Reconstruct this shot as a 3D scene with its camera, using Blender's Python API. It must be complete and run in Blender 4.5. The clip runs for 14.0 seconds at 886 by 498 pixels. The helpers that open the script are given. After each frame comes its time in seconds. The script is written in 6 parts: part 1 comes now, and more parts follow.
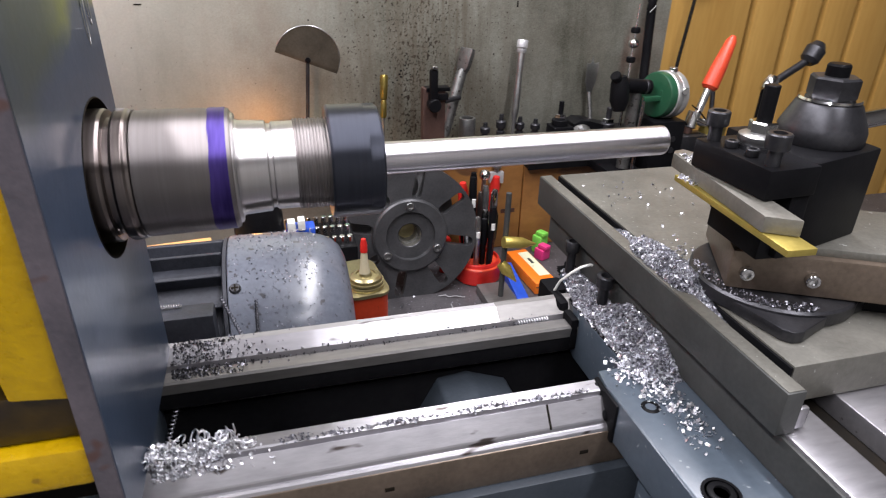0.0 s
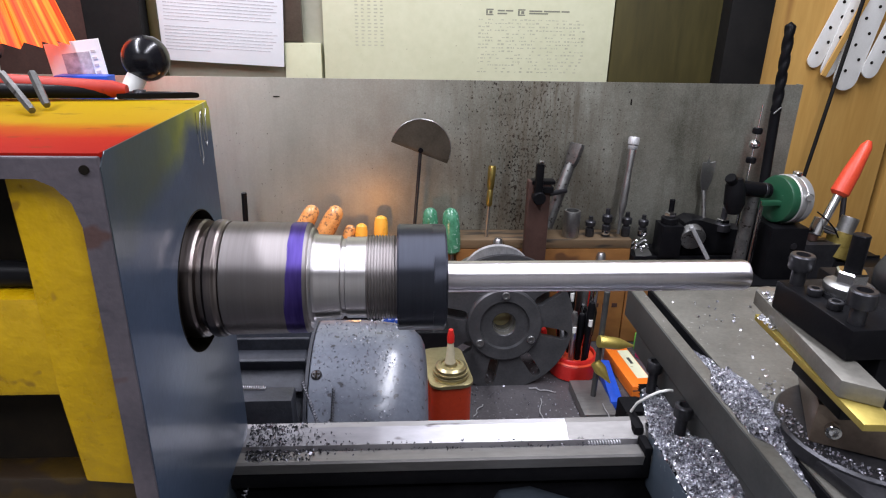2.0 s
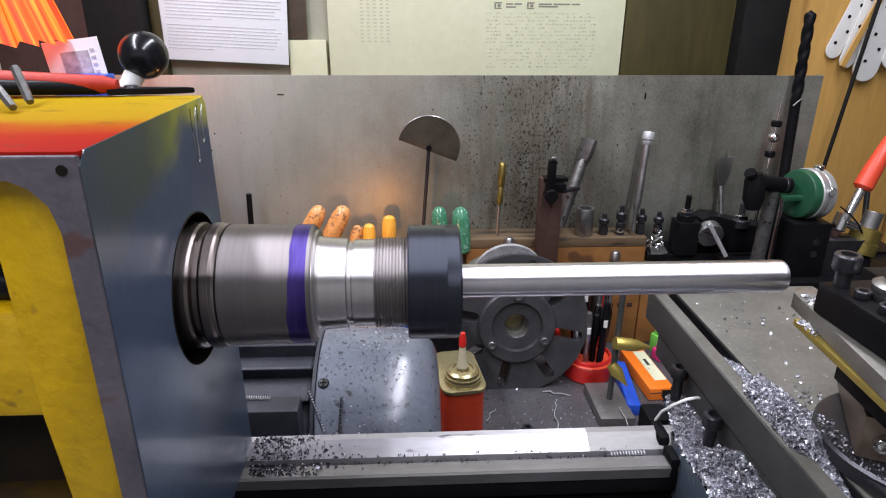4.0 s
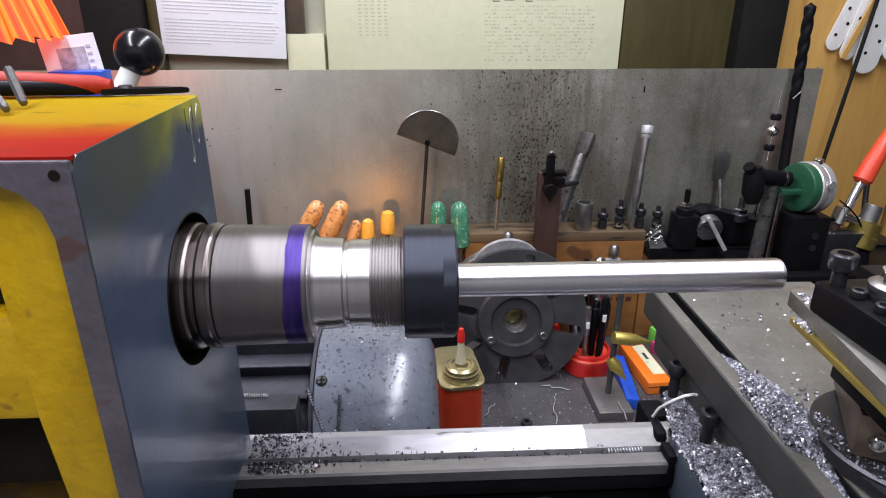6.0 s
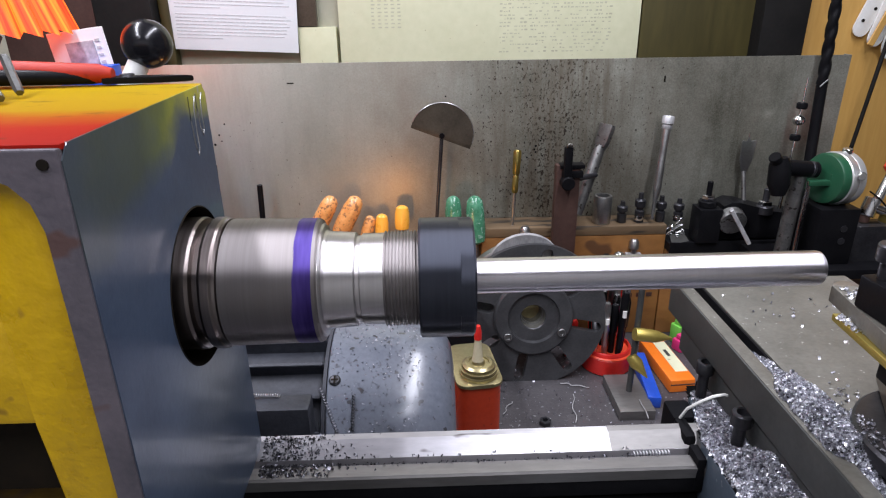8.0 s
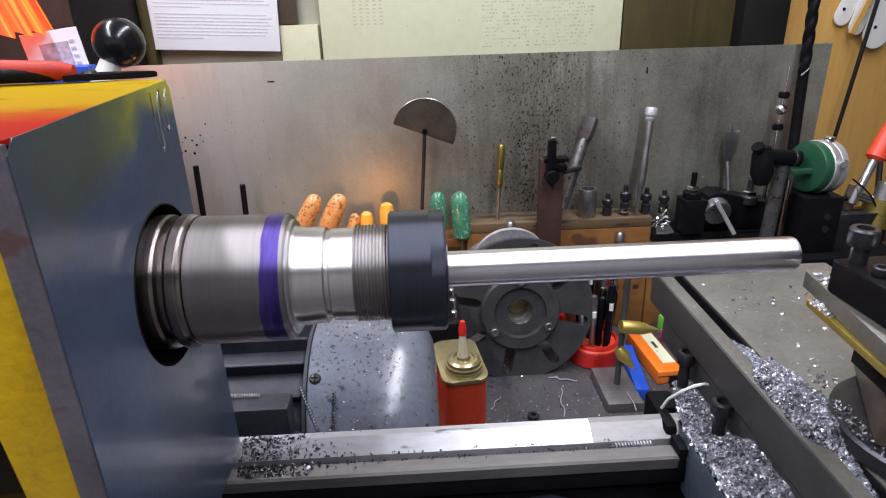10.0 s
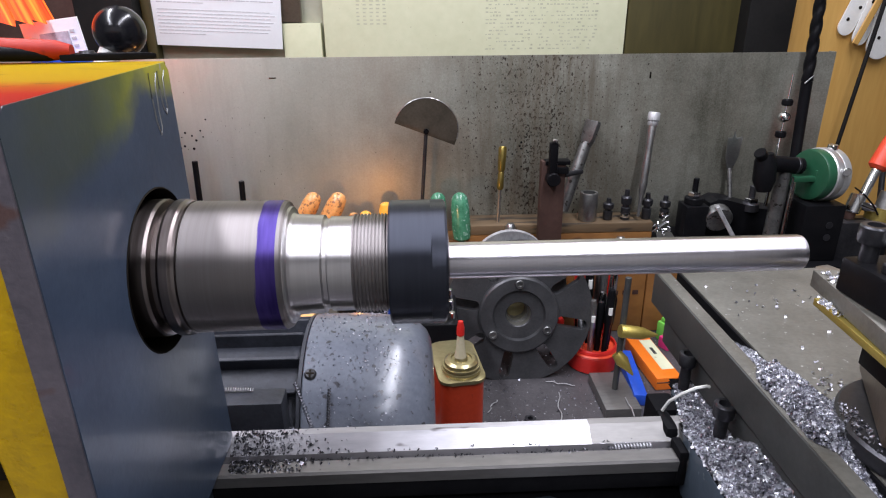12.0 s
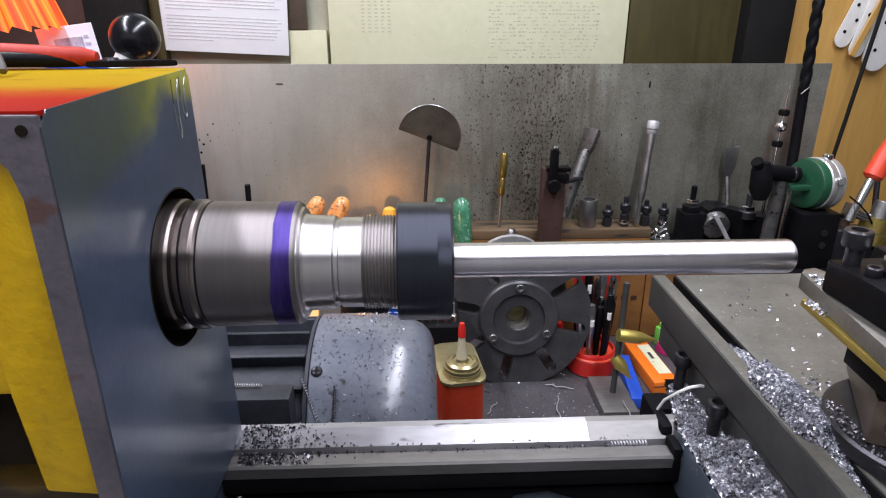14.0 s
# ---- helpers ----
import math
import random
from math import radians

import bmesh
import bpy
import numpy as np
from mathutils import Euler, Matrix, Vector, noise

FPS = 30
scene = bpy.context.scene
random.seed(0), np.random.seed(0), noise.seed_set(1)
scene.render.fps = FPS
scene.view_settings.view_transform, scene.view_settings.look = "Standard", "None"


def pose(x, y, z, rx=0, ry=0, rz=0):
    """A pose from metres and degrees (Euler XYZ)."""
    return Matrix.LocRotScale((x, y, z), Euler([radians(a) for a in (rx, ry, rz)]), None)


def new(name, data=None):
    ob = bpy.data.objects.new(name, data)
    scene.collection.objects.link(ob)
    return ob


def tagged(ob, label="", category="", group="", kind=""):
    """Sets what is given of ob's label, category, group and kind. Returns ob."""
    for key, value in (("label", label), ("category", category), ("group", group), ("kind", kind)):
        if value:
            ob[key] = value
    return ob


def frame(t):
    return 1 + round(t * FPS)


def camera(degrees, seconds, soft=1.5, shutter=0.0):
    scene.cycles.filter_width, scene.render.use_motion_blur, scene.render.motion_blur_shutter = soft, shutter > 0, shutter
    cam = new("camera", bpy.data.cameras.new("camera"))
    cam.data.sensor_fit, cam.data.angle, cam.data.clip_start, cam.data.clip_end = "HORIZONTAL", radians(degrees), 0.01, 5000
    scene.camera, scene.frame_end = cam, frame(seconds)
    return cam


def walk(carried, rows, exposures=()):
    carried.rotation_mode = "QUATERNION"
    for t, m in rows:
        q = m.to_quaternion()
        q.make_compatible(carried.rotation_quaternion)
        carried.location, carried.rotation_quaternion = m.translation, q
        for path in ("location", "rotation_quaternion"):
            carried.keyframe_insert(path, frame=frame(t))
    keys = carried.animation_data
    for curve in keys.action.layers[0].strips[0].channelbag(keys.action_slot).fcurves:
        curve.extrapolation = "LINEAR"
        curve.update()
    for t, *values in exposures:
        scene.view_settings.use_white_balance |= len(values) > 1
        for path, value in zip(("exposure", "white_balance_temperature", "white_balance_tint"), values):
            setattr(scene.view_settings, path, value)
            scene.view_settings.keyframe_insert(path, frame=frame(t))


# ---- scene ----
cam = camera(70.22, 14.0, soft=1.15, shutter=0.5)
PATH = [
    (0, pose(-0.0563, -0.3430, 0.1192, 62.941, -1.264, -15.101)),
    (0.3, pose(-0.0325, -0.3463, 0.1165, 62.670, -1.597, -11.983)),
    (0.5, pose(-0.0232, -0.3474, 0.1194, 62.675, -1.660, -9.794)),
    (0.7, pose(-0.0267, -0.3471, 0.1286, 63.635, -1.905, -7.768)),
    (1, pose(-0.0327, -0.3534, 0.1474, 69.127, -0.711, -3.293)),
    (1.5, pose(-0.0245, -0.3548, 0.1484, 68.613, -0.167, -2.788)),
    (2, pose(-0.0245, -0.3450, 0.1517, 68.810, -1.136, -3.391)),
    (2.5, pose(-0.0223, -0.3345, 0.1486, 68.551, -0.554, -3.248)),
    (3, pose(-0.0248, -0.3282, 0.1505, 68.430, -0.550, -2.827)),
    (3.2, pose(-0.0274, -0.3263, 0.1478, 68.964, -0.336, -2.847)),
    (5.5, pose(-0.0222, -0.3174, 0.1435, 67.933, -0.436, -3.041)),
    (6, pose(-0.0236, -0.3190, 0.1484, 67.958, -0.153, -2.978)),
    (6.5, pose(-0.0227, -0.3171, 0.1465, 68.046, 0.255, -2.924)),
    (7, pose(-0.0220, -0.3127, 0.1466, 68.072, 0.207, -2.699)),
    (7.5, pose(-0.0241, -0.3070, 0.1424, 68.024, 0.647, -2.137)),
    (8, pose(-0.0240, -0.3024, 0.1405, 67.608, 0.661, -1.873)),
    (8.2, pose(-0.0252, -0.3009, 0.1371, 67.480, 0.542, -1.747)),
    (10.3, pose(-0.0053, -0.3003, 0.1362, 67.402, 1.638, -3.062)),
    (10.5, pose(-0.0001, -0.3023, 0.1342, 68.115, 1.124, -3.481)),
    (11, pose(-0.0047, -0.2984, 0.1285, 68.094, 0.632, -2.884)),
    (11.5, pose(-0.0039, -0.2942, 0.1288, 67.959, 0.934, -2.887)),
    (12, pose(-0.0141, -0.2970, 0.1266, 67.994, 0.383, -2.616)),
    (12.5, pose(-0.0117, -0.2985, 0.1251, 67.839, 1.204, -2.323)),
    (13, pose(-0.0191, -0.2987, 0.1267, 67.754, 0.013, -2.361)),
    (13.5, pose(-0.0194, -0.3036, 0.1256, 68.335, -0.229, -2.861)),
    (14, pose(-0.0176, -0.3126, 0.1294, 68.577, -0.129, -2.417)),
]
walk(cam, PATH, [(0, 0.17, 6900, 10), (0.7, 0.08, 6900, 10), (1.0, 0.1, 6600, 10), (1.5, -0.03, 6500, 10), (2.2, -0.1, 6500, 10), (14.0, -0.1, 6500, 10)])

# ---- light: two ceiling tubes, a warm desk lamp, dim room ----
world = bpy.data.worlds.new("room_air")
scene.world = world
world.use_nodes = True
world.node_tree.nodes["Background"].inputs[0].default_value = (0.75, 0.85, 1.0, 1)
world.node_tree.nodes["Background"].inputs[1].default_value = 0.012


def tube_light(name, x, y, z, w, h, watts, colour, yaw=0):
    data = bpy.data.lights.new(name, "AREA")
    data.shape, data.size, data.size_y, data.energy, data.color = "RECTANGLE", w, h, watts, colour
    ob = new(name, data)
    ob.matrix_world = pose(x, y, z, 0, 0, yaw)
    return ob


tube_light("ceiling_tube_light", -0.72, -0.22, 1.17, 0.09, 2.1, 41, (0.91, 0.92, 1.04))
tube_light("ceiling_tube_light", 0.40, -0.22, 1.17, 0.09, 2.1, 38, (0.91, 0.92, 1.04))
glow = bpy.data.lights.new("warm_bulb_light", "POINT")
glow.energy, glow.color, glow.shadow_soft_size = 0.40, (1.0, 0.42, 0.12), 0.012
new("warm_bulb_light", glow).location = (-0.085, 0.40, -0.2)


# ---- materials ----
def nodes_of(name):
    m = bpy.data.materials.new(name)
    m.use_nodes = True
    nt = m.node_tree
    return m, nt, nt.nodes["Principled BSDF"]


def link(nt, a, b):
    nt.links.new(a, b)


def coords(nt, scale=(1, 1, 1)):
    tc = nt.nodes.new("ShaderNodeTexCoord")
    mp = nt.nodes.new("ShaderNodeMapping")
    mp.inputs["Scale"].default_value = scale
    link(nt, tc.outputs["Object"], mp.inputs["Vector"])
    return mp.outputs["Vector"]


def tex(nt, vec, scale, detail=4, rough=0.6):
    n = nt.nodes.new("ShaderNodeTexNoise")
    n.inputs["Scale"].default_value, n.inputs["Detail"].default_value, n.inputs["Roughness"].default_value = scale, detail, rough
    link(nt, vec, n.inputs["Vector"])
    return n.outputs["Fac"]


def ramp(nt, fac, stops):
    r = nt.nodes.new("ShaderNodeValToRGB")
    while len(r.color_ramp.elements) < len(stops):
        r.color_ramp.elements.new(0.5)
    for e, (p, c) in zip(r.color_ramp.elements, stops):
        e.position = p
        e.color = (*c, 1) if len(c) == 3 else c
    link(nt, fac, r.inputs["Fac"])
    return r.outputs["Color"]


def blend(nt, fac, a, b):
    n = nt.nodes.new("ShaderNodeMix")
    n.data_type = "RGBA"
    for sock, val in ((n.inputs[0], fac), (n.inputs[6], a), (n.inputs[7], b)):
        if isinstance(val, (tuple, float, int)):
            sock.default_value = (*val, 1) if isinstance(val, tuple) else val
        else:
            link(nt, val, sock)
    return n.outputs[2]


def math_node(nt, op, a, b=0.0, clamp=False):
    n = nt.nodes.new("ShaderNodeMath")
    n.operation, n.use_clamp = op, clamp
    for sock, val in ((n.inputs[0], a), (n.inputs[1], b)):
        if isinstance(val, (float, int)):
            sock.default_value = val
        else:
            link(nt, val, sock)
    return n.outputs[0]


def bump(nt, p, height, strength, distance=0.001):
    b = nt.nodes.new("ShaderNodeBump")
    b.inputs["Strength"].default_value, b.inputs["Distance"].default_value = strength, distance
    link(nt, height, b.inputs["Height"])
    link(nt, b.outputs["Normal"], p.inputs["Normal"])


def surface(name, c1, c2, rough=0.4, metal=0.0, fine=300, coarse=18, stretch=(1, 1, 1), relief=0.15, spots=None, rough_var=0.12, coat=0.0, lathe_cut=0.0, shine=0.5):
    """Two colours mixed by coarse stains and fine grain, with uneven gloss and relief. spots: (scale, edge, colour)."""
    m, nt, p = nodes_of(name)
    v = coords(nt, stretch)
    a, b = tex(nt, v, coarse, 5), tex(nt, v, fine, 3)
    mixed = math_node(nt, "ADD", math_node(nt, "MULTIPLY", a, 0.65), math_node(nt, "MULTIPLY", b, 0.35))
    col = ramp(nt, mixed, [(0.3, c1), (0.7, c2)])
    if spots:
        s = tex(nt, coords(nt, stretch), spots[0], 2, 0.5)
        mask = ramp(nt, s, [(spots[1], (0, 0, 0)), (spots[1] + 0.05, (1, 1, 1))])
        col = blend(nt, mask, col, spots[2])
    link(nt, col, p.inputs["Base Color"])
    r = math_node(nt, "ADD", rough - rough_var / 2, math_node(nt, "MULTIPLY", mixed, rough_var))
    link(nt, r, p.inputs["Roughness"])
    p.inputs["Metallic"].default_value = metal
    p.inputs["Specular IOR Level"].default_value = shine
    p.inputs["Coat Weight"].default_value, p.inputs["Coat Roughness"].default_value = coat, 0.2
    if relief:
        bump(nt, p, b, relief)
    if lathe_cut:
        # fine rings left by turning spread the highlights along the axis
        tg = nt.nodes.new("ShaderNodeTangent")
        tg.direction_type, tg.axis = "RADIAL", "X"
        link(nt, tg.outputs["Tangent"], p.inputs["Tangent"])
        p.inputs["Anisotropic"].default_value, p.inputs["Anisotropic Rotation"].default_value = lathe_cut, 0.25
    return m


TURNED = surface("turned_steel", (0.29, 0.262, 0.256), (0.40, 0.37, 0.365), 0.58, 1.0, 700, 60, (1, 0.02, 0.02), 0.05, lathe_cut=0.92)
BROWNSTEEL = surface("dark_brown_steel", (0.14, 0.115, 0.107), (0.26, 0.228, 0.215), 0.29, 1.0, 700, 60, (1, 0.02, 0.02), 0.05, lathe_cut=0.8)
BRIGHT = surface("bright_ground_steel", (0.52, 0.495, 0.495), (0.66, 0.64, 0.64), 0.38, 1.0, 700, 60, (1, 0.02, 0.02), 0.05, lathe_cut=0.9)
BARSTEEL = surface("cold_drawn_bar", (0.60, 0.575, 0.61), (0.70, 0.675, 0.71), 0.34, 1.0, 600, 60, (1, 0.02, 0.02), 0.04, lathe_cut=0.85)
BLACKNUT = surface("black_oxide_nut", (0.036, 0.039, 0.050), (0.060, 0.065, 0.084), 0.46, 0.85, 500, 40, (1, 0.05, 0.05), 0.04, lathe_cut=0.92)
PURPLE = surface("purple_layout_ink", (0.018, 0.009, 0.085), (0.10, 0.066, 0.29), 0.46, 0.85, 700, 120, (1, 0.15, 0.15), 0.08, lathe_cut=0.85)
OXIDE = surface("black_oxide", (0.004, 0.004, 0.005), (0.010, 0.010, 0.011), 0.34, 0.0, 400, 30, relief=0.06, shine=0.07)
OXIDEGREY = surface("worn_dark_steel", (0.03, 0.03, 0.034), (0.075, 0.075, 0.082), 0.36, 0.7, 400, 40, relief=0.06)
TOOLGREY = surface("tool_steel", (0.28, 0.28, 0.28), (0.45, 0.45, 0.44), 0.35, 0.95, 400, 50, relief=0.06)
FROSTED = surface("frosted_steel", (0.30, 0.30, 0.31), (0.60, 0.60, 0.60), 0.5, 0.5, 500, 90, (1, 1, 0.4), 0.3)
SHELFWOOD = surface("grimy_shelf_wood", (0.06, 0.040, 0.022), (0.16, 0.105, 0.055), 0.55, 0.0, 160, 18, (0.15, 1, 1), 0.25, (60, 0.58, (0.035, 0.026, 0.018)))
CHROME = surface("chrome", (0.68, 0.68, 0.69), (0.8, 0.8, 0.8), 0.15, 1.0, 300, 40, relief=0.1)
WAYDULL = surface("dull_way_steel", (0.15, 0.145, 0.14), (0.27, 0.26, 0.25), 0.45, 0.7, 260, 25, (0.25, 1, 1), 0.15)
WAY = surface("scraped_way_steel", (0.33, 0.322, 0.345), (0.54, 0.53, 0.552), 0.34, 0.85, 260, 16, (0.25, 1, 1), 0.10, (120, 0.68, (0.09, 0.075, 0.07)))
WEBPAINT = surface("oily_blue_grey", (0.025, 0.032, 0.04), (0.045, 0.054, 0.066), 0.45, 0.0, shine=0.3)
# near-black: oil, and shade of gaps and slots put into the colour
BEDIRON = surface("shade_and_oil_black", (0.003, 0.003, 0.004), (0.009, 0.009, 0.010), 0.7, 0.0, 200, 20, shine=0.08)
SADDLE = surface("blue_grey_enamel", (0.055, 0.072, 0.092), (0.085, 0.108, 0.135), 0.3, 0.0, 220, 14, relief=0.12, spots=(120, 0.68, (0.3, 0.33, 0.34)), coat=0.3)
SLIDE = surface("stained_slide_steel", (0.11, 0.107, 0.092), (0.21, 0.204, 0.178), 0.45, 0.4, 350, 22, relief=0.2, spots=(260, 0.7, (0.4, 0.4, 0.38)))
TOOLBAR = surface("dull_grey_bar", (0.12, 0.116, 0.10), (0.235, 0.225, 0.195), 0.5, 0.4, 350, 30, relief=0.1)
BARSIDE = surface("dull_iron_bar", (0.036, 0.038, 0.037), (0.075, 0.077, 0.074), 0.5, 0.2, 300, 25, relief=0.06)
COMPOUND = surface("brown_stained_steel", (0.11, 0.085, 0.065), (0.22, 0.17, 0.13), 0.35, 0.6, 300, 18, relief=0.15)
BRASS = surface("brass", (0.42, 0.33, 0.075), (0.58, 0.46, 0.13), 0.42, 0.75, 300, 35, relief=0.15)
OLDBRASS = surface("tarnished_brass", (0.26, 0.195, 0.05), (0.42, 0.33, 0.10), 0.30, 0.85, 300, 35, relief=0.12)
CHIP = surface("bright_swarf", (0.74, 0.74, 0.78), (0.93, 0.93, 0.97), 0.40, 1.0, 300, 60, relief=0.0)
BLACKCHIP = surface("dark_oily_swarf", (0.03, 0.03, 0.034), (0.14, 0.14, 0.155), 0.35, 0.9, 300, 60, relief=0.0)
DARKCHIP = surface("dull_swarf", (0.15, 0.15, 0.175), (0.52, 0.52, 0.57), 0.46, 1.0, 300, 60, relief=0.0)
YELLOW = surface("yellow_enamel", (0.40, 0.235, 0.002), (0.62, 0.385, 0.004), 0.28, 0.0, 110, 30, relief=0.7, spots=(70, 0.66, (0.30, 0.17, 0.01)))
RIMPAINT = surface("scuffed_primer_edge", (0.06, 0.055, 0.066), (0.13, 0.11, 0.125), 0.5, 0.1, 260, 26, relief=0.25, spots=(45, 0.64, (0.09, 0.05, 0.045)))
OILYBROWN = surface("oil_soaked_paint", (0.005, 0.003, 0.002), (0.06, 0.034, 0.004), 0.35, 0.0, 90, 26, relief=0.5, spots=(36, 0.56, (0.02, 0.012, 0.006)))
# near-black for holes and recesses, their shade put into the colour
DARKHOLE = surface("recess_shade_black", (0.004, 0.004, 0.004), (0.018, 0.013, 0.008), 0.7, 0.0, 120, 18, shine=0.1)
MOTOR = surface("grey_motor_enamel", (0.075, 0.084, 0.108), (0.165, 0.183, 0.222), 0.31, 0.0, 260, 16, relief=0.05, spots=(150, 0.64, (0.04, 0.04, 0.046)), coat=0.5)
MOTORFIN = surface("dusty_motor_fins", (0.016, 0.018, 0.023), (0.055, 0.059, 0.074), 0.45, 0.1, 300, 25, relief=0.3, shine=0.4)
BENCH = surface("oily_bench_steel", (0.045, 0.042, 0.046), (0.108, 0.10, 0.104), 0.5, 0.2, 300, 14, relief=0.3, spots=(240, 0.68, (0.3, 0.3, 0.31)))
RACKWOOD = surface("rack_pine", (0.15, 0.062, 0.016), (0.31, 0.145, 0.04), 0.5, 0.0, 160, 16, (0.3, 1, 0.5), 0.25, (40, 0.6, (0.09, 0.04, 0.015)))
WALLWOOD = surface("varnished_pine", (0.44, 0.235, 0.055), (0.62, 0.375, 0.11), 0.4, 0.0, 130, 9, (1, 1, 0.1), 0.2, (14, 0.7, (0.3, 0.14, 0.04)))
PLATE = surface("dark_faceplate_iron", (0.046, 0.047, 0.05), (0.098, 0.098, 0.102), 0.42, 0.5, 300, 30, relief=0.06)
CANRED = surface("red_can_paint", (0.42, 0.035, 0.012), (0.58, 0.06, 0.02), 0.35, 0.0, 200, 20, relief=0.1, spots=(60, 0.68, (0.2, 0.02, 0.01)))
GOLD = surface("gold_lacquered_tin", (0.33, 0.28, 0.14), (0.50, 0.44, 0.25), 0.3, 0.8, 250, 30, relief=0.2)
REDPLASTIC = surface("red_plastic", (0.50, 0.015, 0.015), (0.62, 0.03, 0.02), 0.32, 0.0, 200, 20, relief=0.08)
SNIPRED = surface("worn_red_dip", (0.30, 0.018, 0.010), (0.46, 0.035, 0.016), 0.5, 0.0, 200, 20, relief=0.1, spots=(60, 0.62, (0.08, 0.01, 0.008)), shine=0.3)
REDGRIP = surface("orange_red_grip", (0.62, 0.05, 0.02), (0.78, 0.09, 0.035), 0.38, 0.0, 200, 20, relief=0.1)
ORANGE = surface("orange_plastic", (0.78, 0.16, 0.012), (0.9, 0.22, 0.02), 0.35, 0.0, 150, 20, relief=0.05)
AMBER = surface("grubby_orange_grip", (0.58, 0.21, 0.045), (0.86, 0.44, 0.16), 0.32, 0.0, 320, 75, relief=0.2, spots=(190, 0.56, (0.30, 0.14, 0.065)), coat=0.3)
AMBERCLEAN = surface("yellow_orange_grip", (0.80, 0.36, 0.04), (0.9, 0.45, 0.06), 0.28, 0.0, 260, 30, relief=0.1, coat=0.3)
GREENGLASS = surface("worn_green_grip", (0.018, 0.12, 0.058), (0.10, 0.32, 0.19), 0.24, 0.0, 260, 80, relief=0.2, spots=(210, 0.6, (0.24, 0.42, 0.33)), coat=0.4)
GREENPAINT = surface("green_enamel", (0.012, 0.065, 0.032), (0.02, 0.09, 0.045), 0.3, 0.0, 200, 20, relief=0.05, coat=0.3)
BLUE = surface("blue_plastic", (0.012, 0.06, 0.42), (0.02, 0.10, 0.6), 0.35, 0.0, 150, 20, relief=0.05)
PINK = surface("pink_plastic", (0.6, 0.03, 0.16), (0.7, 0.05, 0.22), 0.4)
LIME = surface("lime_plastic", (0.15, 0.5, 0.06), (0.2, 0.6, 0.1), 0.4)
OLDSTEEL = surface("dim_spotted_steel", (0.10, 0.10, 0.098), (0.24, 0.24, 0.23), 0.42, 0.8, 420, 70, relief=0.12, spots=(160, 0.62, (0.05, 0.045, 0.04)))
PALEPLASTER = surface("pale_bounce_plaster", (0.42, 0.42, 0.41), (0.52, 0.52, 0.50), 0.8, 0.0, 60, 4)
PICTURE = surface("lilac_grey_print", (0.16, 0.15, 0.19), (0.72, 0.70, 0.76), 0.6, 0.0, 160, 70, relief=0.0)
WHITE = surface("white_plastic", (0.68, 0.68, 0.64), (0.8, 0.8, 0.77), 0.4, relief=0.05)
PAPER = surface("white_paper", (0.84, 0.86, 0.88), (0.90, 0.92, 0.94), 0.7, relief=0.05)
INK = surface("grey_print", (0.44, 0.44, 0.46), (0.60, 0.60, 0.62), 0.7, relief=0.0)
DARKINK = surface("faded_black_print", (0.16, 0.16, 0.12), (0.26, 0.26, 0.20), 0.7, relief=0.0)
FAINT = surface("faded_print", (0.40, 0.40, 0.28), (0.58, 0.58, 0.42), 0.7, relief=0.0)
CREAM = surface("yellowed_chart", (0.60, 0.61, 0.40), (0.73, 0.73, 0.52), 0.55, 0.0, 60, 5, relief=0.05, spots=(130, 0.72, (0.35, 0.31, 0.18)))
OLIVE = surface("brown_olive_board", (0.028, 0.023, 0.005), (0.080, 0.066, 0.017), 0.55, 0.0, 80, 9, (1, 1, 0.15), 0.1)
GREYWALL = surface("grubby_cream_wall", (0.36, 0.36, 0.27), (0.46, 0.46, 0.36), 0.7, 0.0, 80, 5)
BLACKPOST = surface("black_post", (0.006, 0.006, 0.006), (0.014, 0.013, 0.012), 0.6, 0.0, 150, 12, shine=0.2)
BALL = surface("black_bakelite", (0.006, 0.006, 0.008), (0.010, 0.010, 0.012), 0.2, 0.0, 100, 10, relief=0.0)
CLEARPLASTIC = surface("milky_nozzle", (0.42, 0.37, 0.24), (0.52, 0.47, 0.33), 0.4)
DARKBROWN = surface("rusty_brown_steel", (0.045, 0.022, 0.017), (0.085, 0.045, 0.035), 0.55, 0.3, 200, 20)
DISCBROWN = surface("oxidised_disc", (0.058, 0.050, 0.038), (0.12, 0.106, 0.082), 0.36, 0.6, 260, 30)
PLASTER = surface("low_bounce_plaster", (0.10, 0.10, 0.10), (0.16, 0.155, 0.15), 0.8, 0.0, 60, 4)
CONCRETE = surface("concrete_floor", (0.16, 0.16, 0.155), (0.25, 0.245, 0.235), 0.8, 0.0, 90, 4)
CARTON = surface("orange_carton", (0.75, 0.38, 0.12), (0.85, 0.48, 0.18), 0.6, 0.0, 60, 8)
LENS = surface("dial_silver", (0.45, 0.45, 0.44), (0.62, 0.62, 0.6), 0.3, 0.6, coat=0.3)


